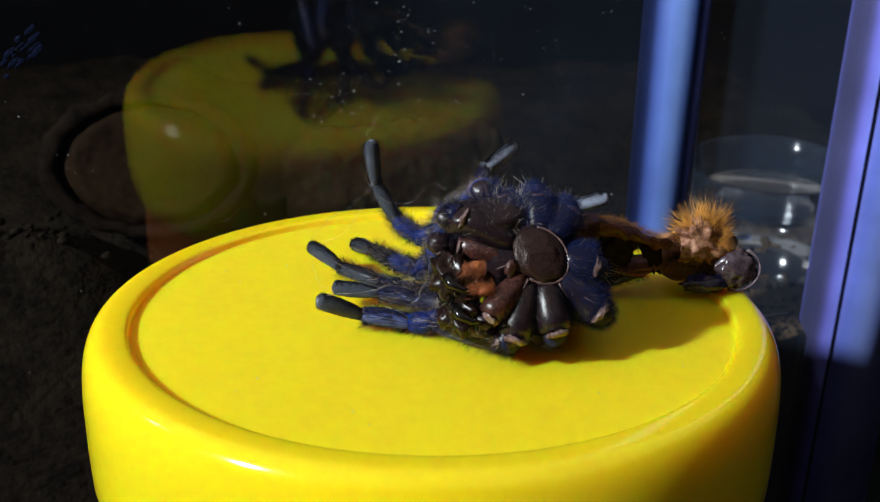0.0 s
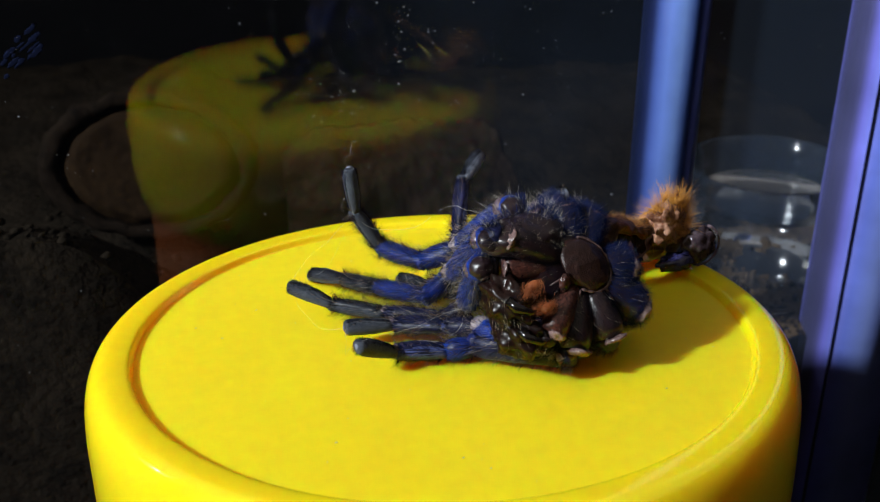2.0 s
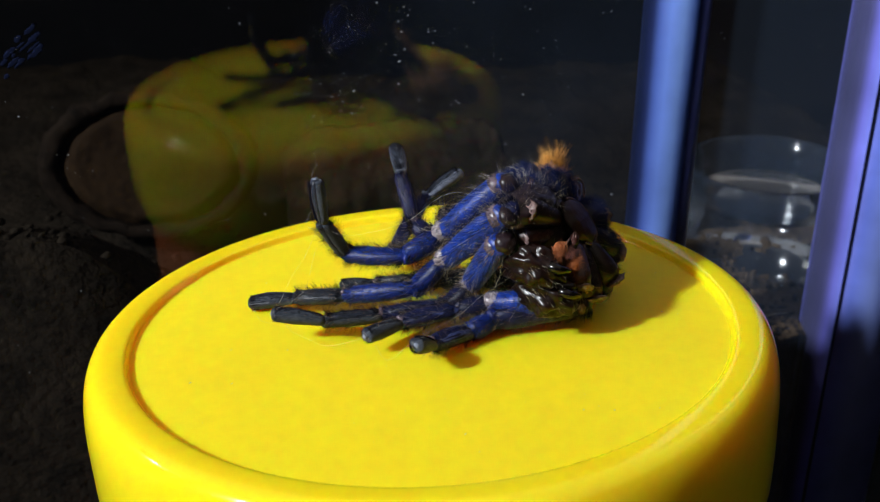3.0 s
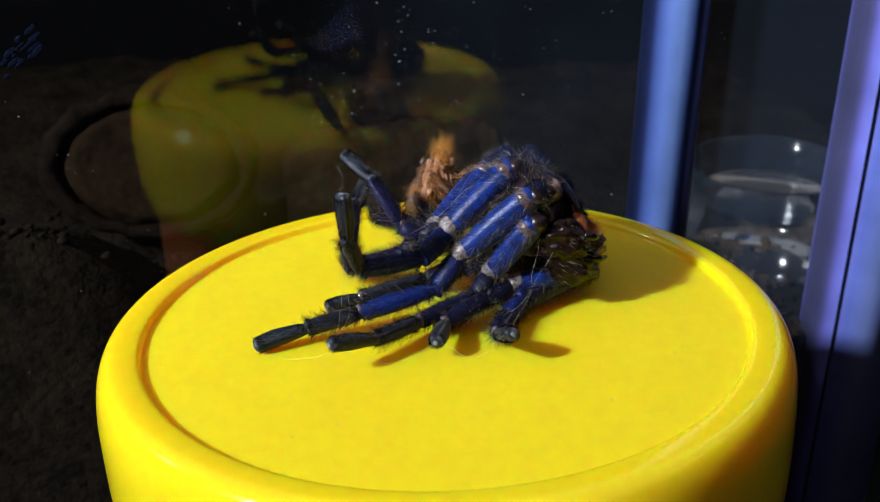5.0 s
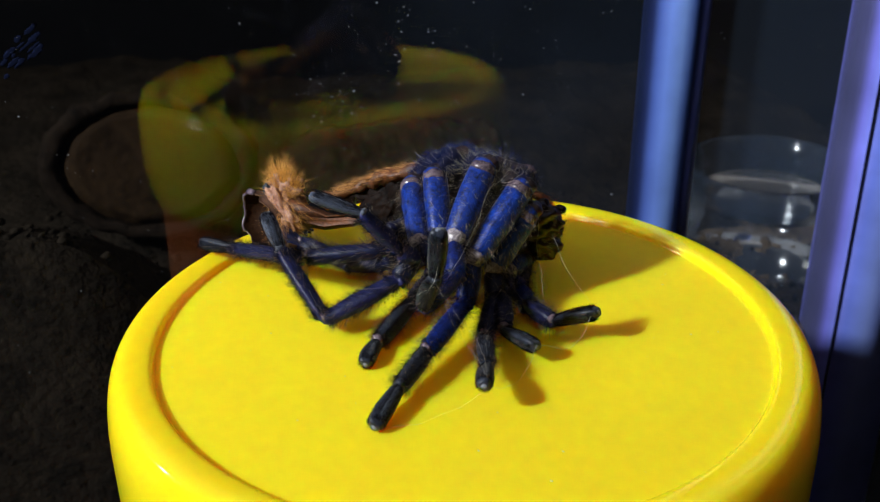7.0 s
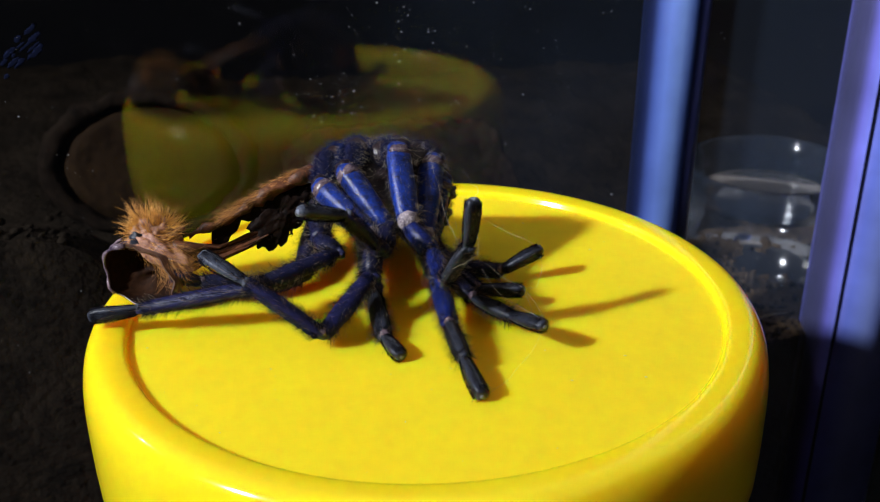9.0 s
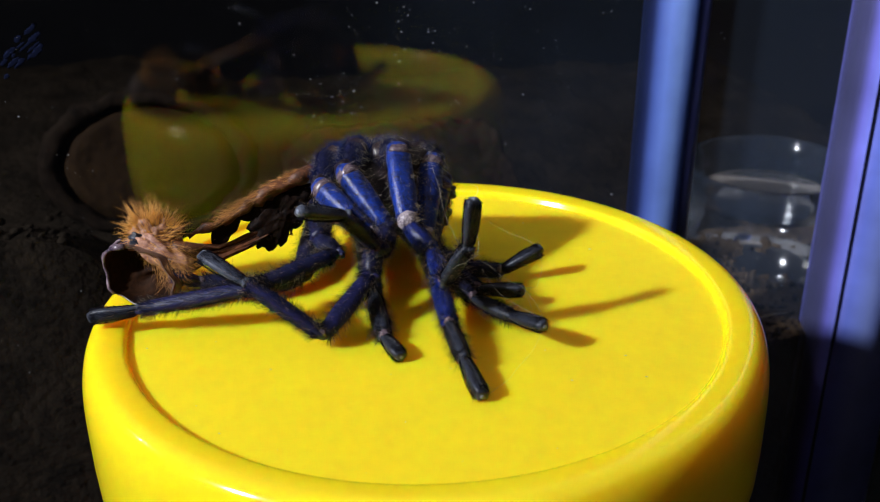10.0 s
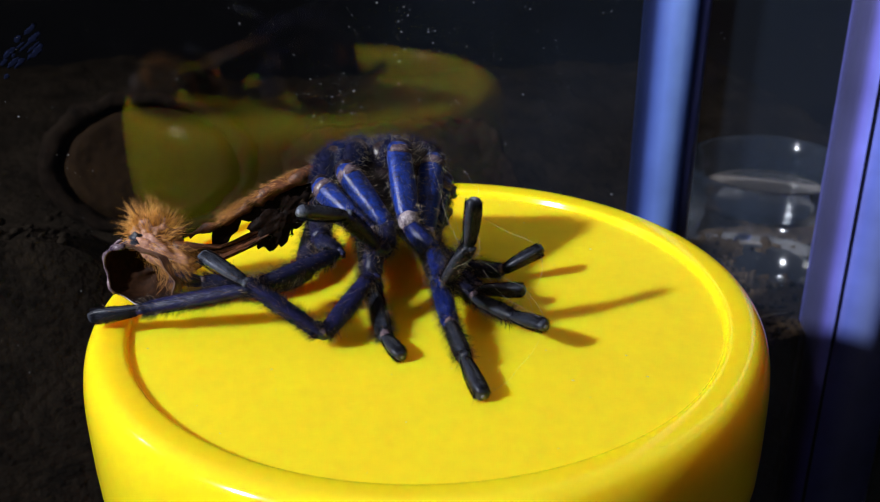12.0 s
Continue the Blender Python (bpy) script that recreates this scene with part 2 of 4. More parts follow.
# ---- mesh helpers; sizes below are in millimetres ----
class Geo:
    """Collects vertices and faces of one mesh."""

    def __init__(self):
        self.v, self.f = [], []

    def tube(self, points, radii, sides=12, flat=1.0, cap=True):
        """A tube through points, its width radii; flat squeezes it along its second axis."""
        pts = [Vector(p) for p in points]
        side = None
        rings = []
        for i, p in enumerate(pts):
            d = (pts[min(i + 1, len(pts) - 1)] - pts[max(i - 1, 0)]).normalized()
            if side is None:
                side = d.orthogonal().normalized()
            side = (side - d * side.dot(d)).normalized()
            up = d.cross(side)
            ring = []
            for k in range(sides):
                a = 2 * math.pi * k / sides
                ring.append(len(self.v))
                self.v.append(p + (side * math.cos(a) + up * math.sin(a) * flat) * radii[i])
            rings.append(ring)
        for r, q in zip(rings, rings[1:]):
            for k in range(sides):
                self.f.append((r[k], r[(k + 1) % sides], q[(k + 1) % sides], q[k]))
        if cap:
            self.f.append(tuple(reversed(rings[0])))
            self.f.append(tuple(rings[-1]))
        return self

    def revolve(self, profile, sides=96):
        """A turned body: profile is rows of radius and height."""
        rings = []
        for r, z in profile:
            if r < 1e-6:
                rings.append([len(self.v)] * sides)
                self.v.append(Vector((0, 0, z)))
            else:
                rings.append(range(len(self.v), len(self.v) + sides))
                self.v += [Vector((r * math.cos(2 * math.pi * k / sides), r * math.sin(2 * math.pi * k / sides), z)) for k in range(sides)]
        for a, b in zip(rings, rings[1:]):
            for k in range(sides):
                face = [a[k], a[(k + 1) % sides], b[(k + 1) % sides], b[k]]
                face = tuple(dict.fromkeys(face))
                if len(face) > 2:
                    self.f.append(face)
        return self

    def blob(self, centre, axes, u=20, w=12, wobble=0.08, seed=0.0):
        """An uneven ellipsoid; axes are its three half-axes as vectors."""
        c, (a, b, d) = Vector(centre), [Vector(x) for x in axes]
        start = len(self.v)
        for i in range(w + 1):
            th = math.pi * i / w
            for k in range(u):
                ph = 2 * math.pi * k / u
                n = Vector((math.sin(th) * math.cos(ph), math.sin(th) * math.sin(ph), math.cos(th)))
                s = 1 + wobble * noise.noise(n * 2.3 + Vector((seed, 0, 0))) + 0.4 * wobble * noise.noise(n * 6 + Vector((0, seed, 0)))
                self.v.append(c + (a * n.x + b * n.y + d * n.z) * s)
        for i in range(w):
            for k in range(u):
                p, q = start + i * u + k, start + i * u + (k + 1) % u
                self.f.append((p, q, q + u, p + u))
        return self

    def hair(self, root, way, length, width, bend=0.25):
        """One tapered bristle of three sides, bent a little."""
        root, way = Vector(root), Vector(way).normalized()
        side = way.orthogonal().normalized()
        up = way.cross(side)
        sway = (side * random.uniform(-1, 1) + up * random.uniform(-1, 1)) * bend * length
        base = len(self.v)
        for s, w in ((0, 1.0), (0.5, 0.7)):
            for k in range(3):
                a = 2 * math.pi * k / 3
                self.v.append(root + way * length * s + sway * s * s + (side * math.cos(a) + up * math.sin(a)) * width * w)
        self.v.append(root + way * length + sway)
        for k in range(3):
            j = (k + 1) % 3
            self.f.append((base + k, base + j, base + 3 + j, base + 3 + k))
            self.f.append((base + 3 + k, base + 3 + j, base + 6))
        return self

    def spike(self, root, way, length, width):
        """A minute hair of one taper."""
        root, way = Vector(root), Vector(way).normalized()
        side = way.orthogonal().normalized()
        up = way.cross(side)
        b = len(self.v)
        self.v += [root + side * width, root - side * width * 0.5 + up * width * 0.87, root - side * width * 0.5 - up * width * 0.87, root + way * length]
        self.f += [(b, b + 1, b + 3), (b + 1, b + 2, b + 3), (b + 2, b, b + 3)]
        return self

    def fur(self, points, radii, count, length, width, lean=0.5, plain=False):
        """Bristles all round a tube, leaning towards its end."""
        pts = [Vector(p) for p in points]
        for _ in range(count):
            s = random.uniform(0.02, 0.98) * (len(pts) - 1)
            i = min(int(s), len(pts) - 2)
            d = (pts[i + 1] - pts[i]).normalized()
            p = pts[i].lerp(pts[i + 1], s - i)
            r = radii[i] + (radii[i + 1] - radii[i]) * (s - i)
            a = random.uniform(0, 2 * math.pi)
            o = d.orthogonal().normalized()
            n = o * math.cos(a) + d.cross(o) * math.sin(a)
            if plain:
                self.spike(p + n * r * 0.9, n + d * lean * random.uniform(0.5, 1.4), length * random.uniform(0.5, 1.3), width)
            else:
                self.hair(p + n * r * 0.9, n + d * lean * random.uniform(0.3, 1.5), length * random.uniform(0.4, 1.3), width)
        return self

    def box(self, lo, hi):
        (x, y, z), (X, Y, Z) = lo, hi
        b = len(self.v)
        self.v += [Vector(p) for p in ((x, y, z), (X, y, z), (X, Y, z), (x, Y, z), (x, y, Z), (X, y, Z), (X, Y, Z), (x, Y, Z))]
        self.f += [tuple(b + i for i in q) for q in ((3, 2, 1, 0), (4, 5, 6, 7), (0, 1, 5, 4), (1, 2, 6, 5), (2, 3, 7, 6), (3, 0, 4, 7))]
        return self

    def mesh(self, name, mat, smooth=True):
        me = bpy.data.meshes.new(name)
        me.from_pydata([v * MM for v in self.v], [], self.f)
        me.materials.append(mat)
        if smooth:
            me.polygons.foreach_set("use_smooth", [True] * len(me.polygons))
        me.update()
        return me


def part(name, geo, mat, parent=None, label="", smooth=True):
    ob = new(name, geo.mesh(name, mat, smooth))
    ob.parent = parent
    if label:
        ob["label"] = label
    return ob


def bevelled(name, lo, hi, mat, width, parent=None, label=""):
    """A box of millimetres with rounded edges."""
    bm = bmesh.new()
    bmesh.ops.create_cube(bm, size=1)
    for v in bm.verts:
        v.co = Vector([(lo[i] + hi[i]) / 2 + v.co[i] * (hi[i] - lo[i]) for i in range(3)]) * MM
    bmesh.ops.bevel(bm, geom=bm.edges[:], offset=width * MM, segments=2, affect="EDGES")
    me = bpy.data.meshes.new(name)
    bm.to_mesh(me)
    bm.free()
    me.materials.append(mat)
    ob = new(name, me)
    ob.parent = parent
    if label:
        ob["label"] = label
    return ob


def structure(name, lo, hi, mat, label):
    ob = bevelled(name, lo, hi, mat, 1)
    return tagged(ob, label, name.split("_")[0], kind="structure")


# ---- the dark room round the table, its walls added out of view, open above to its dim light ----
structure("floor", (-700, -700, -112), (700, 700, -92), TABLE, "dark table top under the jar and the tank")
# unseen walls, their paint toned for the light they bounce onto the lid
structure("wall_north", (-700, 700, -112), (700, 720, 600), CREAM, "plain grey-brown painted wall added out of view")
structure("wall_south", (-700, -720, -112), (700, -700, 600), CREAM, "plain grey-brown painted wall added out of view")
structure("wall_east", (700, -720, -112), (720, 720, 600), CREAM, "plain grey-brown painted wall added out of view")
structure("wall_west", (-720, -720, -112), (-700, 720, 600), CREAM, "plain grey-brown painted wall added out of view")


# ---- the tank behind the jar ----
TANK = pose(-11.3 * MM, 45.4 * MM, 0, -0.40, 0, 13.98)


def soil_height(x, y):
    """The soil's top: a bank against the pane where the bark lies, low by the dish."""
    k = min(max((x + 48) / 40, 0), 1)
    k = max(k * k * (3 - 2 * k), min(max((y - 8) / 16, 0), 1) * 0.62)
    z = -7 * (1 - k) - 40.0 * k + 0.06 * y * k
    return z + 1.6 * noise.noise(Vector((x * 0.09, y * 0.09, 0))) + 0.9 * noise.noise(Vector((x * 0.35, y * 0.35, 3))) + 0.4 * noise.noise(Vector((x, y, 7)))


def build_tank():
    tank = tagged(new("tank"), "clear dusty glass tank with blue-violet corner posts", "tank")
    tank.matrix_world = TANK
    for lo, hi, mat in ((-190, 47, GLASS), (48, 150, HAZY)):
        pane = part("pane", Geo().box((lo, 0, -90), (hi, 2, 190)), mat, tank, "clear dusty glass pane", smooth=False)
        pane.visible_shadow = False
    # black sheets added so that the depth of the tank stays dark
    bevelled("added_back_screen", (-190, 176, -89.9), (150, 179, 24), PAINT, 0.5, tank, "black screen added to darken the tank's back")
    bevelled("added_side_screen", (-189.9, 3, -89.8), (-187, 175, 24), PAINT, 0.5, tank, "black screen added to darken the tank's side")
    bevelled("base", (-190, -13, -91.95), (150, 180, -90), SEAL, 0.5, tank, "dark base rail")
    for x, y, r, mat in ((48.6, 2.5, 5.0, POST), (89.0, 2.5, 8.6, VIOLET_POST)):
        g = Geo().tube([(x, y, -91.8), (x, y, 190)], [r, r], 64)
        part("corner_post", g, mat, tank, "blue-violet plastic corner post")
    part("seam", Geo().tube([(81.85, -2.98, -88), (81.85, -2.98, 190)], [0.2, 0.2], 8), SEAL, tank, "thin dark silicone seam")
    specks = Geo()
    for _ in range(850):
        x, z = random.uniform(-70, 75), random.uniform(-30, 32)
        if random.random() < 0.08:
            x, z = random.gauss(-3.8, 2.2), random.gauss(10.5, 2.6)
        elif random.random() < 0.3:
            x, z = random.uniform(-4, 30), random.uniform(8, 25)
        r = 0.028 + 0.085 * random.random() ** 6
        specks.blob((x, -0.02, z), ((r * random.uniform(0.7, 1.8), 0, 0), (0, 0.03, 0), (0, 0, r)), 6, 4, 0.3, x)
    tagged(part("dust", specks, DUST, tank, "pale dust specks on the glass"), kind="stuff")
    streaks = Geo()
    for i in range(20):
        k = random.uniform(-2.6, 2.6)
        x, z = -43.5 + k + random.gauss(0, 0.6), 19.0 + 0.75 * k + random.gauss(0, 0.9)
        d = Vector((0.78, 0, 0.62)) * random.uniform(0.3, 1.2)
        streaks.blob((x, -0.01, z), (d, (0, 0.02, 0), Vector((-0.62, 0, 0.78)) * random.uniform(0.14, 0.40)), 12, 6, 0.6, i)
    tagged(part("streak", streaks, STREAK, tank, "bluish streaks on the glass"), kind="stuff")
    return tank


def build_soil():
    g = Geo()
    nx, ny = 170, 80
    for j in range(ny + 1):
        for i in range(nx + 1):
            x, y = -188 + 336 * i / nx, 2.2 + 170 * (j / ny) ** 1.6
            g.v.append(Vector((x, y, soil_height(x, y))))
    for j in range(ny):
        for i in range(nx):
            a = j * (nx + 1) + i
            g.f.append((a, a + 1, a + nx + 2, a + nx + 1))
    # the face pressed against the glass
    low = len(g.v)
    for i in range(nx + 1):
        g.v.append(Vector((-188 + 336 * i / nx, 2.2, -88)))
    for i in range(nx):
        g.f.append((i, low + i, low + i + 1, i + 1))
    soil = part("soil", g, SOIL)
    soil.matrix_world = TANK
    tagged(soil, "dark brown crumbly soil filling the tank floor", "soil", kind="stuff")
    crumbs = Geo()
    for i in range(900):
        x, y = random.uniform(-80, 110), 2.6 + 70 * random.random() ** 2
        if i % 3 == 0:
            x, y = random.uniform(45, 95), 2.6 + 30 * random.random() ** 2
        r = random.uniform(0.25, 1.0)
        crumbs.blob((x, y + r, soil_height(x, y) + r * 0.3), ((r, 0.2 * r, 0), (0, r * 0.8, 0), (0.1, 0, r * 0.7)), 7, 5, 0.7, i * 1.7)
    # chips and a litter patch, coloured lighter to stand for torchlit soil
    chips = Geo()
    for j in range(41):
        for i in range(71):
            x, y = 52 + 68 * i / 70, 2.4 + 44 * (j / 40) ** 1.3
            chips.v.append(Vector((x, y, soil_height(x, y) + 0.3 + 0.5 * noise.noise(Vector((x * 0.7, y * 0.7, 1))) + 0.35 * noise.noise(Vector((x * 1.9, y * 1.9, 5))))))
    for j in range(40):
        for i in range(70):
            a = j * 71 + i
            chips.f.append((a, a + 1, a + 72, a + 71))
    for i in range(1300):
        x, y = random.uniform(54, 112), 2.6 + 34 * random.random() ** 1.3
        r = random.uniform(0.3, 0.75)
        d = Vector((random.gauss(0, 1), random.gauss(0, 1), random.gauss(0, 0.3))).normalized()
        o = d.orthogonal().normalized()
        chips.blob((x, y + r, soil_height(x, y) + r * 0.5), (d * r * 1.8, o * r * 0.7, d.cross(o) * r * 0.35), 7, 5, 0.6, i * 0.7)
    ob = part("lit_litter", chips, LIT_LITTER)
    ob.matrix_world = TANK
    tagged(ob, "small brown chips and litter over the soil, lightened as if torchlit", "chips", kind="stuff")
    ob = part("soil_crumb", crumbs, SOIL)
    ob.matrix_world = TANK
    tagged(ob, "loose dark soil crumbs and chips", "soil", kind="stuff")


def build_straw(x, y, length, turn, rise):
    """One dry fibre lying on the soil."""
    d = Vector((math.cos(radians(turn)), math.sin(radians(turn)), rise)).normalized()
    p = Vector((x, y, soil_height(x, y) + 0.35))
    pts = [p + d * length * s + Vector((0, 0, 1)) * math.sin(s * 3) * 0.5 for s in (0, 0.25, 0.5, 0.75, 1)]
    ob = part("straw", Geo().tube(pts, [0.14, 0.18, 0.18, 0.15, 0.06], 6), STRAND)
    ob.matrix_world = TANK
    return tagged(ob, "dry pale straw fibre lying on the soil", "straw", "straws on the soil")


def build_bark():
    """A hollow round of bark, its open end to the pane."""
    log = tagged(new("bark_round"), "hollow round of brown bark half sunk in soil", "bark")
    log.matrix_world = pose(-51.2 * MM, 75 * MM, -10.4 * MM, 72, 4, 8)
    outer, inner = Geo(), Geo()
    rings = [(10.5, -0.9), (10.8, 0.2), (11.3, 0.5), (12.0, 0.5), (12.7, 0.2), (13.0, -1), (12.8, -22), (10.3, -22), (10.3, -6), (10.5, -0.9)]
    outer.revolve(rings, 96)
    for v in outer.v:
        v.x *= 1.46
        v *= 1 + 0.07 * noise.noise(v * 0.25) + 0.03 * noise.noise(v * 0.9)
    part("bark", outer, BARK, log, "rough brown bark ring")
    inner.revolve([(0, 0.0), (2.5, 0.5), (4.0, -0.2), (6.0, 0.6), (7.4, -0.3), (8.4, 0.5), (9.2, -0.2), (9.7, -0.5), (9.9, -1.0), (10.4, -1.1), (10.4, -5), (0, -5)], 96)
    for v in inner.v:
        v.x *= 1.46
        v *= 1 + 0.05 * noise.noise(v * 0.25) + 0.02 * noise.noise(v * 0.9)
    part("heartwood", inner, WOOD, log, "reddish brown inner wood")


def build_cork():
    """A curved slab of cork bark lying behind the pane, its broken end slanting."""
    g, nu, nv = Geo(), 80, 44
    for j in range(nv + 1):
        a = radians(-62 + 128 * j / nv)
        for i in range(nu + 1):
            z = -14 + 16.5 * math.sin(a)
            end = 24.0 - 0.40 * z + 0.8 * noise.noise(Vector((3, z * 0.4, 0)))
            x = -10 + (end + 10) * i / nu
            r = 16.5 - 5.0 * max(0, (-1 - x) / 9) ** 2 + 1.3 * noise.noise(Vector((x * 0.10, a * 4, 2))) + 0.6 * noise.noise(Vector((x * 0.4, a * 10, 5))) + 0.3 * noise.noise(Vector((x, a * 30, 8)))
            g.v.append(Vector((x, 23.5 - r * math.cos(a), -14 + r * math.sin(a))))
    outer = len(g.v)
    g.v += [v + Vector((0, 2.2, 0)) for v in g.v]
    for j in range(nv):
        for i in range(nu):
            a = j * (nu + 1) + i
            g.f.append((a, a + 1, a + nu + 2, a + nu + 1))
            g.f.append((outer + a + nu + 1, outer + a + nu + 2, outer + a + 1, outer + a))
    for j in range(nv):
        for a, b in ((j * (nu + 1) + nu, (j + 1) * (nu + 1) + nu), ((j + 1) * (nu + 1), j * (nu + 1))):
            g.f.append((a, a + outer, b + outer, b))
    top = nv * (nu + 1)
    for i in range(nu):
        g.f.append((top + i, top + i + 1, top + i + 1 + outer, top + i + outer))
        g.f.append((i + 1, i, i + outer, i + 1 + outer))
    slab = part("cork_slab", g, CORK)
    slab.matrix_world = TANK
    tagged(slab, "curved slab of brown cork bark half sunk in soil", "bark")


def build_dish():
    dish = tagged(new("water_dish"), "clear round plastic water dish on the soil", "dish")
    dish.matrix_world = pose(65.3 * MM, 96.5 * MM, -37.6 * MM, 2, -1, 0)
    outside = [(0, 0), (13.6, 0), (14.6, 0.7), (15.0, 4), (15.3, 12), (15.6, 19.4), (16.3, 20.0), (16.5, 20.7), (16.0, 21.2), (15.3, 21.1)]
    inside = [(14.8, 20.3), (14.5, 17), (14.2, 14.6), (13.6, 13.3), (12.4, 12.6), (10.5, 12.9), (8.5, 12.5), (0, 12.4)]
    body = part("bowl", Geo().revolve(outside + inside, 96), DISH, dish)
    body.visible_shadow = False
    pool = part("water", Geo().revolve([(0, 13.9), (13.4, 13.9), (13.9, 14.2), (13.4, 13.6), (0, 13.6)], 72), WATER, dish, "still clear water")
    pool.visible_shadow = False
    # small ring added to the dish floor only to catch its two glints
    glint_ring = Geo().revolve([(1.8 + 0.5 * math.cos(a), 12.8 + 0.5 * math.sin(a)) for a in [math.pi * (0.1 - 0.2 * i) for i in range(11)]], 40)
    for v in glint_ring.v:
        v += Vector((1.5, -9.0, 0))
    ring = part("glint_ring", glint_ring, GLINT_RING, dish)
    ring.visible_shadow = False


build_tank()
build_soil()
for row in ((52, 6, 9, 12, 0.05), (57, 9, 12, 20, 0.1), (61, 5, 8, 160, 0.02), (66, 12, 7, 60, 0.2), (70, 7, 10, 8, 0.05), (55, 14, 6, 100, 0.1), (90, 6, 6, 40, 0.1)):
    build_straw(*row)
build_bark()
build_cork()
build_dish()


# ---- the jar with its lid ----
def build_jar():
    jar = tagged(new("jar"), "amber plastic jar under a glossy yellow screw lid", "jar")
    step = [(30.0, -0.13), (30.12, -0.10), (30.22, 0.01), (30.31, 0.20), (30.40, 0.40), (30.50, 0.54), (30.64, 0.62), (30.85, 0.67), (31.2, 0.71), (31.6, 0.73)]
    corner = [math.pi / 2 * (k / 36) ** 1.6 for k in range(37)]
    outer = [(32.0 + 3.0 * math.sin(a) ** 0.645, -7.17 + 7.91 * math.cos(a) ** 0.645) for a in corner]
    profile = [(0, 0.0), (10, 0.0), (20, 0.0), (27, 0.0), (28.6, -0.06), (29.7, -0.13)] + step + outer
    profile += [(35.0, -10), (34.9, -13), (34.5, -15.5), (33.9, -17.6), (33.5, -18.6), (33.2, -18.6), (32.9, -18.0), (32.9, -3), (0, -2.5)]
    lid = part("lid", Geo().revolve(profile, 200), YELLOW, jar, "glossy yellow plastic lid with a raised rounded rim")
    lid.data.materials.append(SATIN)
    for face in lid.data.polygons:
        if face.center.xy.length < 30.1 * MM and face.center.z > -1 * MM:
            face.material_index = 1
    grit = Geo()
    for i in range(110):
        a, r = random.uniform(0, 2 * math.pi), 29 * math.sqrt(random.random())
        q = 0.02 + 0.06 * random.random() ** 3
        grit.blob((r * math.cos(a), r * math.sin(a), q * 0.4), ((q * random.uniform(1, 2.5), 0, 0), (0, q, 0), (0, 0, q * 0.6)), 6, 4, 0.4, i)
    tagged(part("grit", grit, GRIT, lid, "tiny pale crumbs"), kind="stuff")
    part("body", Geo().revolve([(0, -17), (32.5, -17), (32.7, -20), (33.5, -60), (32.5, -74), (29, -77.5), (0, -77.5)], 96), AMBER, jar, "amber plastic jar body")
    return jar


SATIN.node_tree.nodes["Principled BSDF"].inputs["Specular Tint"].default_value = (1.0, 0.88, 0.30, 1)
JAR = build_jar()


# ---- the shed skin of a tarantula ----
def seg_points(a, b, n=8):
    a, b = Vector(a), Vector(b)
    return [a.lerp(b, i / n) for i in range(n + 1)]


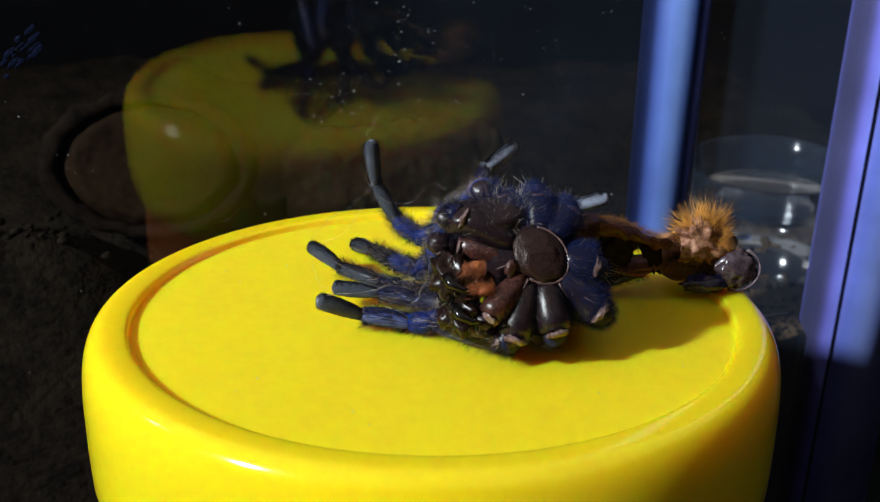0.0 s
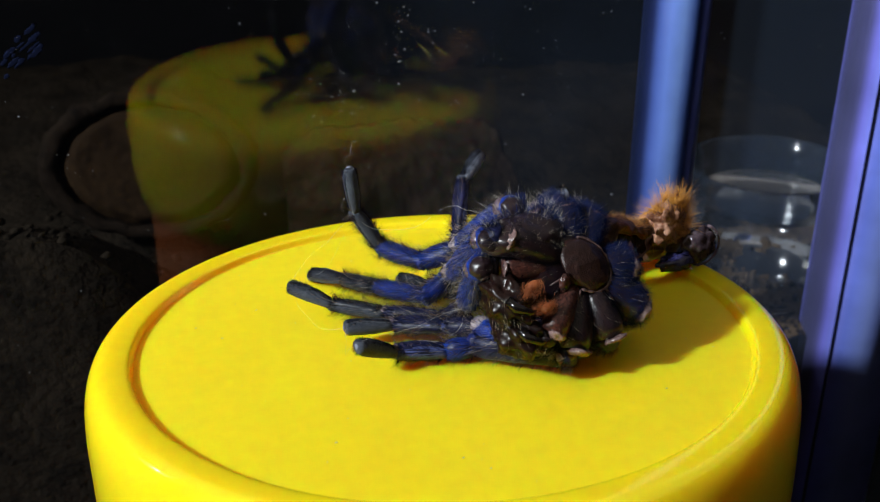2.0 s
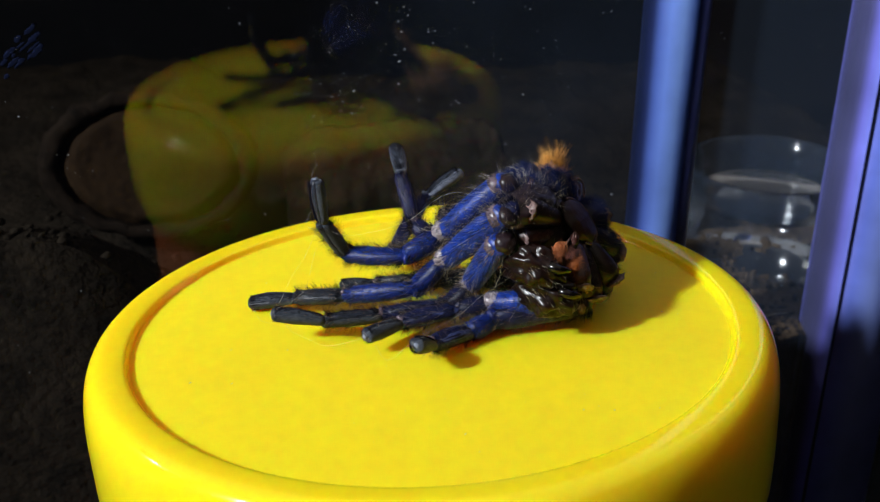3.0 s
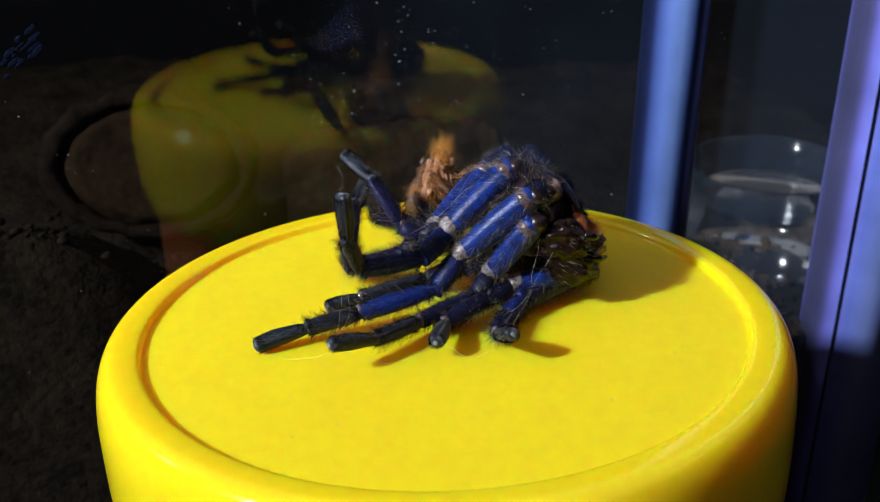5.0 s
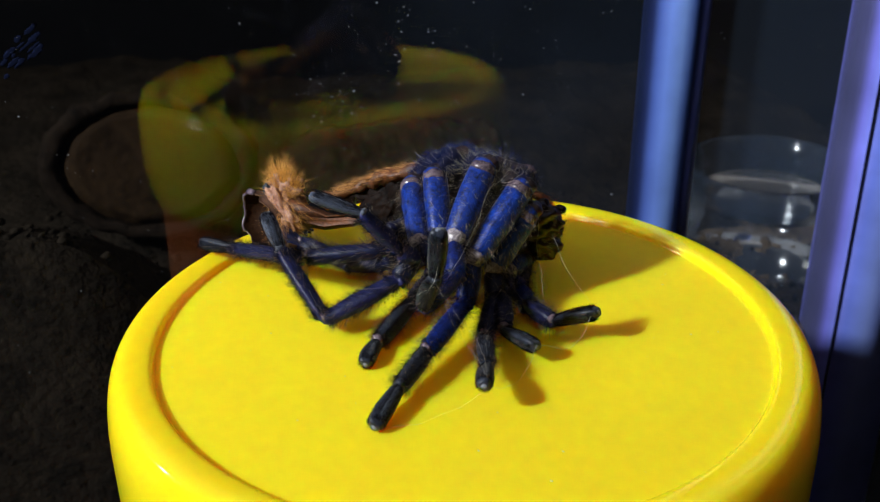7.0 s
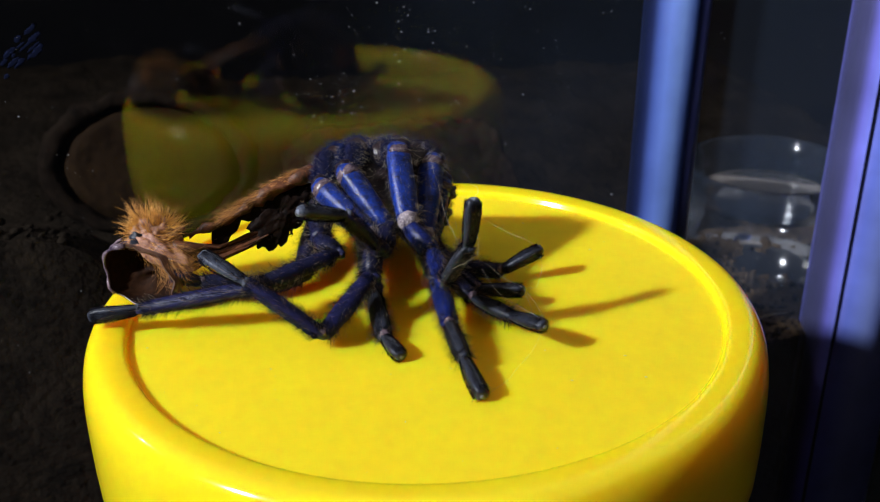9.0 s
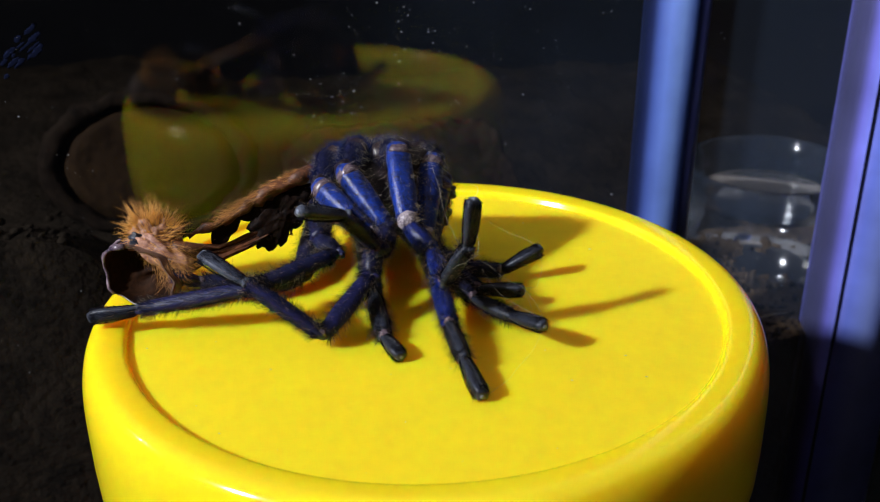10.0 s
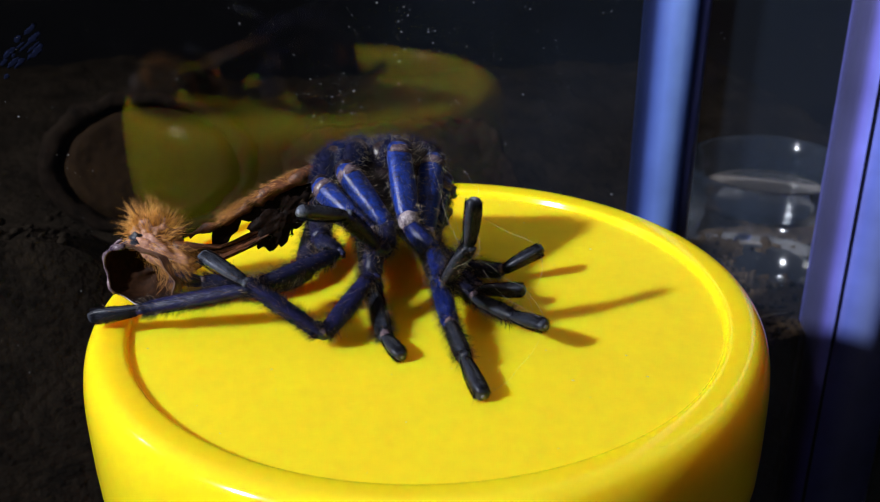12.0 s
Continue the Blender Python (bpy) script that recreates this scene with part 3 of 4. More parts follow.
def build_leg(molt, joints, size, mats, knee=False, grey_sole=False):
    """joints: hip, knee, end of patella, end of tibia, (end of metatarsus,) tip."""
    last = len(joints) - 2
    names = ["leg", "patella", "tibia", "metatarsus", "tarsus"]
    if last == 3:
        names = ["leg", "patella", "tibia", "tarsus"]
    thick = (1.30, 1.06, 0.90, 0.78, 0.76)
    leg = None
    pale, dark, blue, navy, tan = Geo(), Geo(), Geo(), Geo(), Geo()
    for i in range(last + 1):
        r, tip = thick[i if i < last else 4] * size, i == last
        a, b = Vector(joints[i]), Vector(joints[i + 1])
        d = (b - a).normalized()
        if i == 0:
            a = a - d * 0.7
        long = (b - a).length
        # slender waist, rounded ends that sink into the neighbours
        steps = (-0.12, -0.06, 0.02, 0.12, 0.35, 0.6, 0.86, 0.98, 1.06, 1.12)
        shape = (0.36, 0.56, 0.74, 0.88, 1.01, 1.08, 1.00, 0.82, 0.60, 0.36)
        if tip:
            steps = (-0.12, -0.06, 0.02, 0.14, 0.35, 0.6, 0.82, 0.93, 0.985, 1.0)
            shape = (0.36, 0.50, 0.66, 0.80, 0.98, 1.12, 1.10, 0.96, 0.76, 0.50)
        if i == 0:
            shape = (0.42, 0.70, 0.92, 1.04, 1.08, 1.05, 0.95, 0.80, 0.60, 0.36)
        ext = min(0.8, 3.0 / long)
        bend = d.orthogonal().normalized() * random.uniform(-0.15, 0.15)
        pts, radii = [], []
        for q, w in zip(steps, shape):
            q = q * ext if q < 0 else (1 + (q - 1) * ext if q > 1 else q)
            pts.append(a + d * long * q + bend * math.sin(math.pi * min(max(q, 0), 1)))
            radii.append(w * r * (1.04 - 0.08 * q) * random.uniform(0.975, 1.025))
        g = Geo().tube(pts, radii, 18, 0.78 if tip else 0.93)
        # dried segments are creased lengthwise
        phase, crease = random.uniform(0, 6), 0.12 if i >= last - 1 else 0.05
        for k, v in enumerate(g.v):
            p = pts[k // 18]
            g.v[k] = p + (v - p) * (1 + crease * math.cos(3 * 2 * math.pi * (k % 18) / 18 + phase))
        for v in g.v:
            v += Vector((noise.noise(v * 1.4), noise.noise(v * 1.4 + Vector((7, 0, 0))), noise.noise(v * 1.4 + Vector((0, 7, 0))))) * 0.10
        ob = part(names[i], g, mats[i], leg or molt)
        leg = leg or ob
        if mats[i] in (SLATE, LIT_SLATE):
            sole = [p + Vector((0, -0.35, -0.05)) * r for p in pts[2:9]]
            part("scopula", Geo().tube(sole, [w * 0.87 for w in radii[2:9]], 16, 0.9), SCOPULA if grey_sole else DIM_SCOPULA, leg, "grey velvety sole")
        if tip:
            part("claw_tuft", Geo().blob(b - d * 0.16, (d * 0.22, d.orthogonal().normalized() * r * 0.52, d.cross(d.orthogonal()).normalized() * r * 0.42), 14, 9, 0.3, b.x), SCOPULA, leg, "pale worn claw tuft")
        # pale underside strip, its colour also raised to show the leg strongly lit
        if mats[i] in (NAVY, INDIGO) and i >= 2 or mats[i] is BLUE and i == 1:
            sole = [p + Vector((0, -0.40, -0.05)) * r for p in pts[2:9]]
            part("underside", Geo().tube(sole, [w * 0.72 for w in radii[2:9]], 14), LIT_UNDER, leg, "slate-blue underside, lightened as if strongly lit")
        body, width = pts[2:8], radii[2:8]
        if not tip:
            pale.fur(body, width, int((26 if i == 0 and knee else 14 if i < 3 else 8) * long), 1.5 if i < 3 else 1.1, 0.007, 0.8)
        tan.fur(body, width, int((6 if tip else 26) * long), 0.9, 0.010, 0.9)
        if not tip:
            dark.fur(body, width, int((120 if i == 0 else 190) * long), 1.1, 0.012, 0.8)
        dark.fur(body, width, int((260 if tip else 120) * long), 0.38, 0.014, 1.8, True)
        (blue if mats[i] in (BLUE, ROYAL) else navy if mats[i] in (NAVY, INDIGO) else dark).fur(body, width, int((260 if mats[i] is BLUE else 330) * long), 0.36, 0.013, 2.0, True)
        if not tip:
            e = (Vector(joints[i + 2]) - b).normalized()
            out = d - e
            out = out.normalized() if out.length > 0.2 else Vector((0, 0, 1))
            up = (Vector((0, 0.2, 1)) - d * d.dot(Vector((0, 0.2, 1)))).normalized()
            if i in (0, 2):
                out = up
            if i == 0 and knee:
                # silvery skin round the far end of the femur
                ends, bulge = (-1.5, -1.2, -0.8, -0.3, 0.1, 0.4), (0.60, 0.90, 1.02, 1.00, 0.92, 0.60)
                band = Geo().tube([b + d * q + out * r * 0.13 for q in ends], [r * 0.83 * w for w in bulge], 24)
                for v in band.v:
                    v += (v - b).normalized() * 0.16 * noise.noise(v * 2.6)
                part("knee_membrane", band, SILVER, leg, "silvery white knee membrane")
            else:
                o = d.cross(out).normalized()
                rr = r * (0.66 if i == 0 else 0.62)
                g = Geo().blob(b + out * r * 0.34 - d * 0.1, (o * rr, out * rr, d * rr * 0.8), 16, 10, 0.45, i * 3.1 + joints[0][0])
                part("joint_membrane", g, MEMBRANE if i == 2 else mats[i + 1], leg, "pale shiny joint membrane" if i == 2 else "")
    # shiny patch at the root of the femur
    a, b = Vector(joints[0]), Vector(joints[1])
    d = (b - a).normalized()
    up = (Vector((0, 0.5, 1)) - d * d.dot(Vector((0, 0.5, 1)))).normalized()
    r = thick[0] * size
    g = Geo().tube([a + d * q + up * r * 0.10 for q in (-0.5, -0.2, 0.2, 0.55, 0.8)], [r * w for w in (0.70, 0.96, 1.03, 1.02, 0.80)], 22)
    for v in g.v:
        v += (v - a).normalized() * 0.14 * noise.noise(v * 2.4)
    part("root_membrane", g, MEMBRANE, leg, "pale shiny band at the femur root")
    low = (Vector((0, -1, 0.1)) - d * d.dot(Vector((0, -1, 0.1)))).normalized()
    g = Geo().blob(a - d * 0.75 + low * r * 0.26, (d.cross(low) * r * 0.95, low * r * 0.88, d * 0.95), 18, 12, 0.15, a.z)
    part("root_cap", g, BLACK, leg, "dark shiny cap at the femur root")
    # silver blob that stands for a wet highlight on the root cap
    g = Geo().blob(a - d * 0.55 + low * r * 0.62, (d.cross(low) * r * 0.62, low * r * 0.62, d * 0.6), 14, 9, 0.2, a.y)
    part("root_shine", g, BAND_SHINE, leg, "silvery patch for the wet shine at the femur root")
    tagged(part("long_hair", pale, STRAW, leg, "sparse pale hairs"), kind="stuff")
    tagged(part("short_hair", dark, DARK_HAIR, leg, "short dark hairs"), kind="stuff")
    tagged(part("fine_hair", blue, BLUE_HAIR, leg, "fine blue hairs"), kind="stuff")
    tagged(part("tan_hair", tan, TAN_HAIR, leg, "short tan bristles"), kind="stuff")
    tagged(part("downy_hair", navy, NAVY_HAIR, leg, "fine navy hairs"), kind="stuff")
    return leg


B, R, I, N, S, P = BLUE, ROYAL, INDIGO, NAVY, SLATE, LIT_SLATE
LEGS = (
    # joints in millimetres from hip to tip; thickness; materials
    (((3.5, -7.0, 14.2), (1.7, -0.7, 8.6), (-0.9, 1.8, 6.9), (-2.8, 8.1, 6.7), (-5.1, 8.8, 10.8), (-5.6, 8.8, 15.6)), 1.0, (B, R, R, S, S)),
    (((0.1, -8.8, 12.4), (0.3, -1.8, 6.4), (-1.2, 0.7, 3.6), (-3.3, 8.2, 2.2), (-5.1, 13.4, 1.6), (-7.1, 18.3, 0.8)), 1.0, (B, R, R, S, S)),
    (((-0.8, -8.9, 9.8), (0.2, -4.9, 4.4), (-1.3, -3.4, 2.7), (-5.2, 2.3, 2.0), (-9.2, 6.3, 2.3), (-12.4, 10.3, 3.6)), 0.94, (B, N, N, S, S)),
    (((2.6, -13.6, 3.8), (0.2, -7.0, 3.0), (-1.6, -4.6, 2.6), (-5.4, -0.2, 1.8), (-10.3, 0.7, 2.3)), 0.94, (B, N, N, S)),
    (((4.4, -14.4, 2.6), (-0.7, -7.9, 1.7), (-3.0, -6.6, 1.1), (-7.6, -5.2, 1.5), (-12.0, -6.4, 3.8)), 0.98, (N, R, N, S)),
    (((8.7, -5.1, 12.4), (4.0, -1.0, 8.0), (3.9, 2.2, 7.3), (4.3, 4.1, 8.4), (6.5, 7.0, 12.8), (10.3, 10.1, 14.5)), 0.98, (B, N, I, I, P)),
    (((11.2, -4.3, 10.9), (5.0, 0.8, 7.4), (5.0, 3.9, 5.1), (8.7, 10.5, 1.8), (15.9, 10.0, 6.9), (20.7, 8.1, 8.8)), 0.98, (B, N, I, I, P)),
    (((8.4, -13.0, 2.6), (6.3, -2.0, 2.6), (5.2, 1.6, 1.8), (3.0, 8.7, 0.8), (0.9, 12.2, 0.8)), 0.95, (N, N, S, S)),
    (((13.4, -10.8, 5.0), (11.1, -0.8, 6.6), (8.9, 1.9, 6.4), (15.4, 7.3, 5.2), (27.6, 8.5, 2.7), (32.6, 9.1, 2.0)), 0.96, (N, N, N, I, S)),
    (((13.8, -11.4, 3.6), (13.6, -2.2, 1.6), (17.0, 0.4, 1.5), (23.3, 2.0, 2.6), (26.1, 3.4, 4.1)), 0.95, (N, N, N, N)),
)


def build_abdomen(molt):
    """The shrunken abdomen: a trunk of dark skin, a bristly ball and the torn hollow skin beside it."""
    path = [(11.4, -10.2, 10.6), (14.0, -8.0, 11.0), (17.0, -6.2, 10.0), (20.0, -4.6, 8.4), (22.6, -3.0, 7.0), (25.4, -1.6, 6.2)]
    radii = [1.7, 1.6, 1.4, 1.2, 0.9, 0.55]
    abdomen = part("abdomen", Geo().blob((28.5, -0.4, 6.3), ((2.5, 0.5, -0.4), (-0.3, 1.25, 0.3), (0.3, 0, 2.3)), 48, 32, 0.5, 4), FLESH, molt, "wrinkled pinkish orange abdomen skin")
    fine_path = [Vector(path[i]).lerp(Vector(path[i + 1]), k / 5) for i in range(len(path) - 1) for k in range(5)] + [Vector(path[-1])]
    g = Geo().tube(fine_path, [0.80 * (radii[i // 5] + (radii[min(i // 5 + 1, len(radii) - 1)] - radii[i // 5]) * (i % 5) / 5) * random.uniform(0.8, 1.15) for i in range(len(fine_path))], 20, 0.7)
    for v in g.v:
        v += Vector((noise.noise(v * 0.9), noise.noise(v * 0.9 + Vector((5, 0, 0))), noise.noise(v * 0.9 + Vector((0, 5, 0))))) * 0.6
    part("trunk", g, RUSTY_SKIN, abdomen, "rusty shrivelled skin strip")
    # black skin hanging from the strip, ragged below
    sheet, across = Geo(), 10
    hung = fine_path[3:22]
    for layer in (0.0, 0.22):
        for i, p in enumerate(hung):
            fall = 2.5 + 0.9 * math.sin(i * 0.45) + 1.6 * noise.noise(Vector((i * 0.45, 3, 0))) + 0.8 * noise.noise(Vector((i * 1.1, 9, 0)))
            for j in range(across + 1):
                q = j / across
                v = p + Vector((0.35 * q, 0.25 * q + layer, -fall * q))
                v += Vector((0.2 * noise.noise(v * 1.1), 0.5 * noise.noise(v * 0.9 + Vector((4, 0, 0))) + 0.25 * noise.noise(v * 2.4), 0)) * (0.3 + q)
                sheet.v.append(v)
    one, row = len(sheet.v) // 2, across + 1
    for i in range(len(hung) - 1):
        for j in range(across):
            a = i * row + j
            sheet.f += [(a, a + 1, a + row + 1, a + row), (one + a + row, one + a + row + 1, one + a + 1, one + a)]
        a = i * row + across
        sheet.f.append((a, one + a, one + a + row, a + row))
    part("hanging_skin", sheet, TRUNK, abdomen, "black ragged skin hanging from the strip")
    fringe = Geo()
    for _ in range(700):
        s = random.uniform(0.4, 3.9)
        i = int(s)
        p = Vector(path[i]).lerp(Vector(path[i + 1]), s - i)
        d = Vector((random.gauss(0, 0.5), random.gauss(0.5, 0.5), random.uniform(0.2, 1.2))).normalized()
        fringe.hair(p + d * 0.8, d * random.uniform(0.15, 0.7) + Vector((0.9, 0.5, -0.35)), random.uniform(0.6, 1.7), 0.017, 0.3)
    for _ in range(110):
        a = Vector((random.uniform(25, 28), random.uniform(-0.5, 2.4), random.uniform(4.6, 6.6)))
        fringe.hair(a, (-0.85 + random.gauss(0, 0.3), 0.1 + random.gauss(0, 0.3), -0.45 + random.gauss(0, 0.3)), random.uniform(2.0, 4.5), 0.017, 0.3)
    for _ in range(260):
        a = Vector((random.uniform(24.6, 27.4), random.uniform(2.4, 3.6), random.uniform(2.8, 5.6)))
        fringe.hair(a, (-0.4 + random.gauss(0, 0.4), 0.4 + random.gauss(0, 0.3), -0.5 + random.gauss(0, 0.4)), random.uniform(0.9, 2.3), 0.014, 0.4)
    tagged(part("fringe", fringe, FRINGE, abdomen, "tan and orange bristles along the skin strip"), kind="stuff")
    tuft = Geo()
    for _ in range(92):
        axis = Vector((random.gauss(0, 1), random.gauss(-0.1, 1), random.gauss(0.9, 1))).normalized()
        if axis.x < -0.6 and axis.z < 0.35 or axis.z < -0.25 or axis.y < -0.25 and axis.z < 0.62 and axis.x < 0.35:
            continue
        reach = random.uniform(0.7, 1.15) * (0.82 + 0.22 * max(axis.z, 0))
        way = axis + Vector((random.gauss(0, 0.3), random.gauss(0, 0.3), random.gauss(0.25, 0.3)))
        for _ in range(11):
            d = (axis + Vector((random.gauss(0, 0.16), random.gauss(0, 0.16), random.gauss(0, 0.16)))).normalized()
            way.y *= 0.45
            p = Vector((28.5, -0.4, 6.3)) + Vector((d.x * 2.4, d.y * 1.2, d.z * 2.2))
            tuft.hair(p, way + Vector((random.gauss(0, 0.22), random.gauss(0, 0.22), random.gauss(0, 0.22))), random.uniform(1.2, 3.4) * reach, 0.024, 0.25)
    tagged(part("tuft", tuft, ORANGE, abdomen, "spiky orange bristles"), kind="stuff")
    way = Vector((-3.1, 0.6, -1.7))
    mid = Vector((27.4, 1.2, 5.4))
    snout = Geo().blob(mid, ((-0.85, 0.1, 1.3), (0.15, 1.15, 0.2), way), 40, 28, 0.4, 21)
    bare = part("shrunken_lobe", snout, LOBE_SKIN, abdomen, "pinkish shrunken skin lobe")
    down = Geo()
    for _ in range(520):
        q, a = random.uniform(-0.75, 1.0), random.uniform(0, 2 * math.pi)
        ring = math.sqrt(max(1 - q * q, 0.05))
        o = Vector((-0.85, 0.1, 1.3)) * math.cos(a) + Vector((0.15, 1.15, 0.2)) * math.sin(a)
        down.hair(mid + way * q + o * ring * 0.96, way.normalized() * random.uniform(0.5, 1.2) + o * random.uniform(0.2, 0.9), random.uniform(0.7, 1.9), 0.014, 0.4)
    tagged(part("lobe_hair", down, ORANGE, bare, "orange hairs lying along the lobe"), kind="stuff")
    torn = Geo()
    for y, z, k in ((0.9, 0.3, 1), (0.6, 1.0, 3), (1.4, -0.3, 5)):
        line = [Vector((26.8, y + 0.2, 4.7 + z)), Vector((24.8, y - 1.0, 4.2 + z)), Vector((22.4, y - 2.6, 4.1 + 0.8 * z)), Vector((20.0, y - 4.3, 4.5 + 0.6 * z)), Vector((17.6, y - 5.9, 5.2 + 0.4 * z))]
        torn.tube([p + Vector((0, 0, 0.4 * noise.noise(p * 1.3 + Vector((k, 0, 0))))) for p in line], [1.3, 1.05, 0.95, 0.9, 0.5], 18, 0.3)
    for v in torn.v:
        v += Vector((noise.noise(v * 1.6), noise.noise(v * 1.6 + Vector((5, 0, 0))), noise.noise(v * 1.6 + Vector((0, 5, 0))))) * 0.8
        v += Vector((0, noise.noise(v * 3.7), noise.noise(v * 3.7 + Vector((5, 0, 0))))) * 0.4
    part("torn_strip", torn, RUSTY_SKIN, abdomen, "reddish brown torn skin strips")
    part("spinneret", Geo().blob((30.0, 1.1, 6.9), ((0.8, 0, 0.25), (0, 0.55, 0), (-0.25, 0.1, 0.75)), 18, 12, 0.5, 1), SLATE, abdomen, "dark hollow spinneret stub")
    curl = part("skin_curl", Geo().blob((32.2, -1.5, 3.3), ((2.0, -0.3, -0.4), (0.3, 0.8, 0), (0.5, 0, 2.0)), 32, 20, 0.4, 12), CURL, abdomen, "dark violet curled skin")
    rim = [Vector((32.2, -1.7, 3.3)) + Vector((2.4 * math.cos(a) + 0.4 * math.sin(a), -0.3 * math.cos(a), 2.3 * math.sin(a) - 0.4 * math.cos(a))) for a in [radians(-100 + 15 * k) for k in range(13)]]
    part("curl_rim", Geo().tube(rim, [0.07 + 0.16 * random.random() for _ in rim], 8), MEMBRANE, curl, "pale translucent rim")
    part("spent_lobe", Geo().blob((29.2, -1.6, 1.9), ((2.9, 0.2, 0), (0, 1.2, 0.2), (0, -0.1, 0.8)), 28, 16, 0.4, 14), LOBE, abdomen, "dark blue shrivelled skin lobe")
    # torn hollow skin, open to one side
    shell = Geo()
    n1, n2 = 36, 12
    axis, side, up = Vector((0.25, 0.94, 0.22)).normalized(), Vector((0.95, -0.28, 0.1)).normalized(), Vector((0.0, -0.2, 0.98)).normalized()
    for layer in (1.0, 0.95):
        for j in range(n2 + 1):
            th = math.radians(0.5 + 99.5 * j / n2)
            for k in range(n1):
                ph = 2 * math.pi * k / n1
                w = 1 + 0.16 * noise.noise(Vector((math.cos(ph) * 1.6, math.sin(ph) * 1.6, j * 0.12)))
                w *= layer
                rim = 0.5 * noise.noise(Vector((math.cos(ph) * 3, math.sin(ph) * 3, 9))) * (j / n2) ** 4
                p = side * math.sin(th) * math.cos(ph) * 4.5 + up * math.sin(th) * math.sin(ph) * 3.1 - axis * (math.cos(th) * 3.0 + rim)
                shell.v.append(Vector((29.3, 3.0, 3.6)) + p * w)
    row = n1 * (n2 + 1)
    for layer in (0, 1):
        for j in range(n2):
            for k in range(n1):
                a, b = layer * row + j * n1 + k, layer * row + j * n1 + (k + 1) % n1
                shell.f.append((a, b, b + n1, a + n1) if layer else (b, a, a + n1, b + n1))
    for k in range(n1):
        a, b = n2 * n1 + k, n2 * n1 + (k + 1) % n1
        shell.f.append((a, b, b + row, a + row))
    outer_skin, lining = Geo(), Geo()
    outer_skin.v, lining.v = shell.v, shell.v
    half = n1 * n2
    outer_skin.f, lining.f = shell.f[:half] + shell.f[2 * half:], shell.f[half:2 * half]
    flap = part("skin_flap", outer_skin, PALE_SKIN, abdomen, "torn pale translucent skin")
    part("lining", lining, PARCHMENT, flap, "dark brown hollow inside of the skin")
    edge = [Vector(shell.v[n2 * n1 + k]) for k in range(n1)]
    part("flap_edge", Geo().tube([edge[(k + 31) % n1] for k in range(13)], [0.16 + 0.26 * random.random() for _ in range(13)], 8, 0.6), MEMBRANE, abdomen, "pale curled skin edge")
    # ragged black membrane under the strip
    rag = Geo()
    rag.blob((16.5, -5.8, 7.3), ((2.6, 1.4, -1.4), (-0.5, 0.5, -2.4), (0.3, -0.5, -0.25)), 64, 40, 0.6, 6)
    for i in range(20):
        p = Vector((random.uniform(15, 20), 0, 0))
        p.y, p.z = -5.6 + (p.x - 16) * 0.5, 5.6 - (p.x - 16) * 0.15
        q = p + Vector((random.uniform(-0.6, 1.6), random.uniform(0.2, 0.9), random.uniform(-1.1, -0.1)))
        m = p.lerp(q, 0.5) + Vector((random.uniform(-0.4, 0.4), 0.3, random.uniform(-0.3, 0.3)))
        rag.tube([p, m, q], [0.20, 0.10, 0.02], 6, 0.4)
    tagged(part("membrane", rag, TRUNK, abdomen, "ragged black membrane shreds"), kind="stuff")


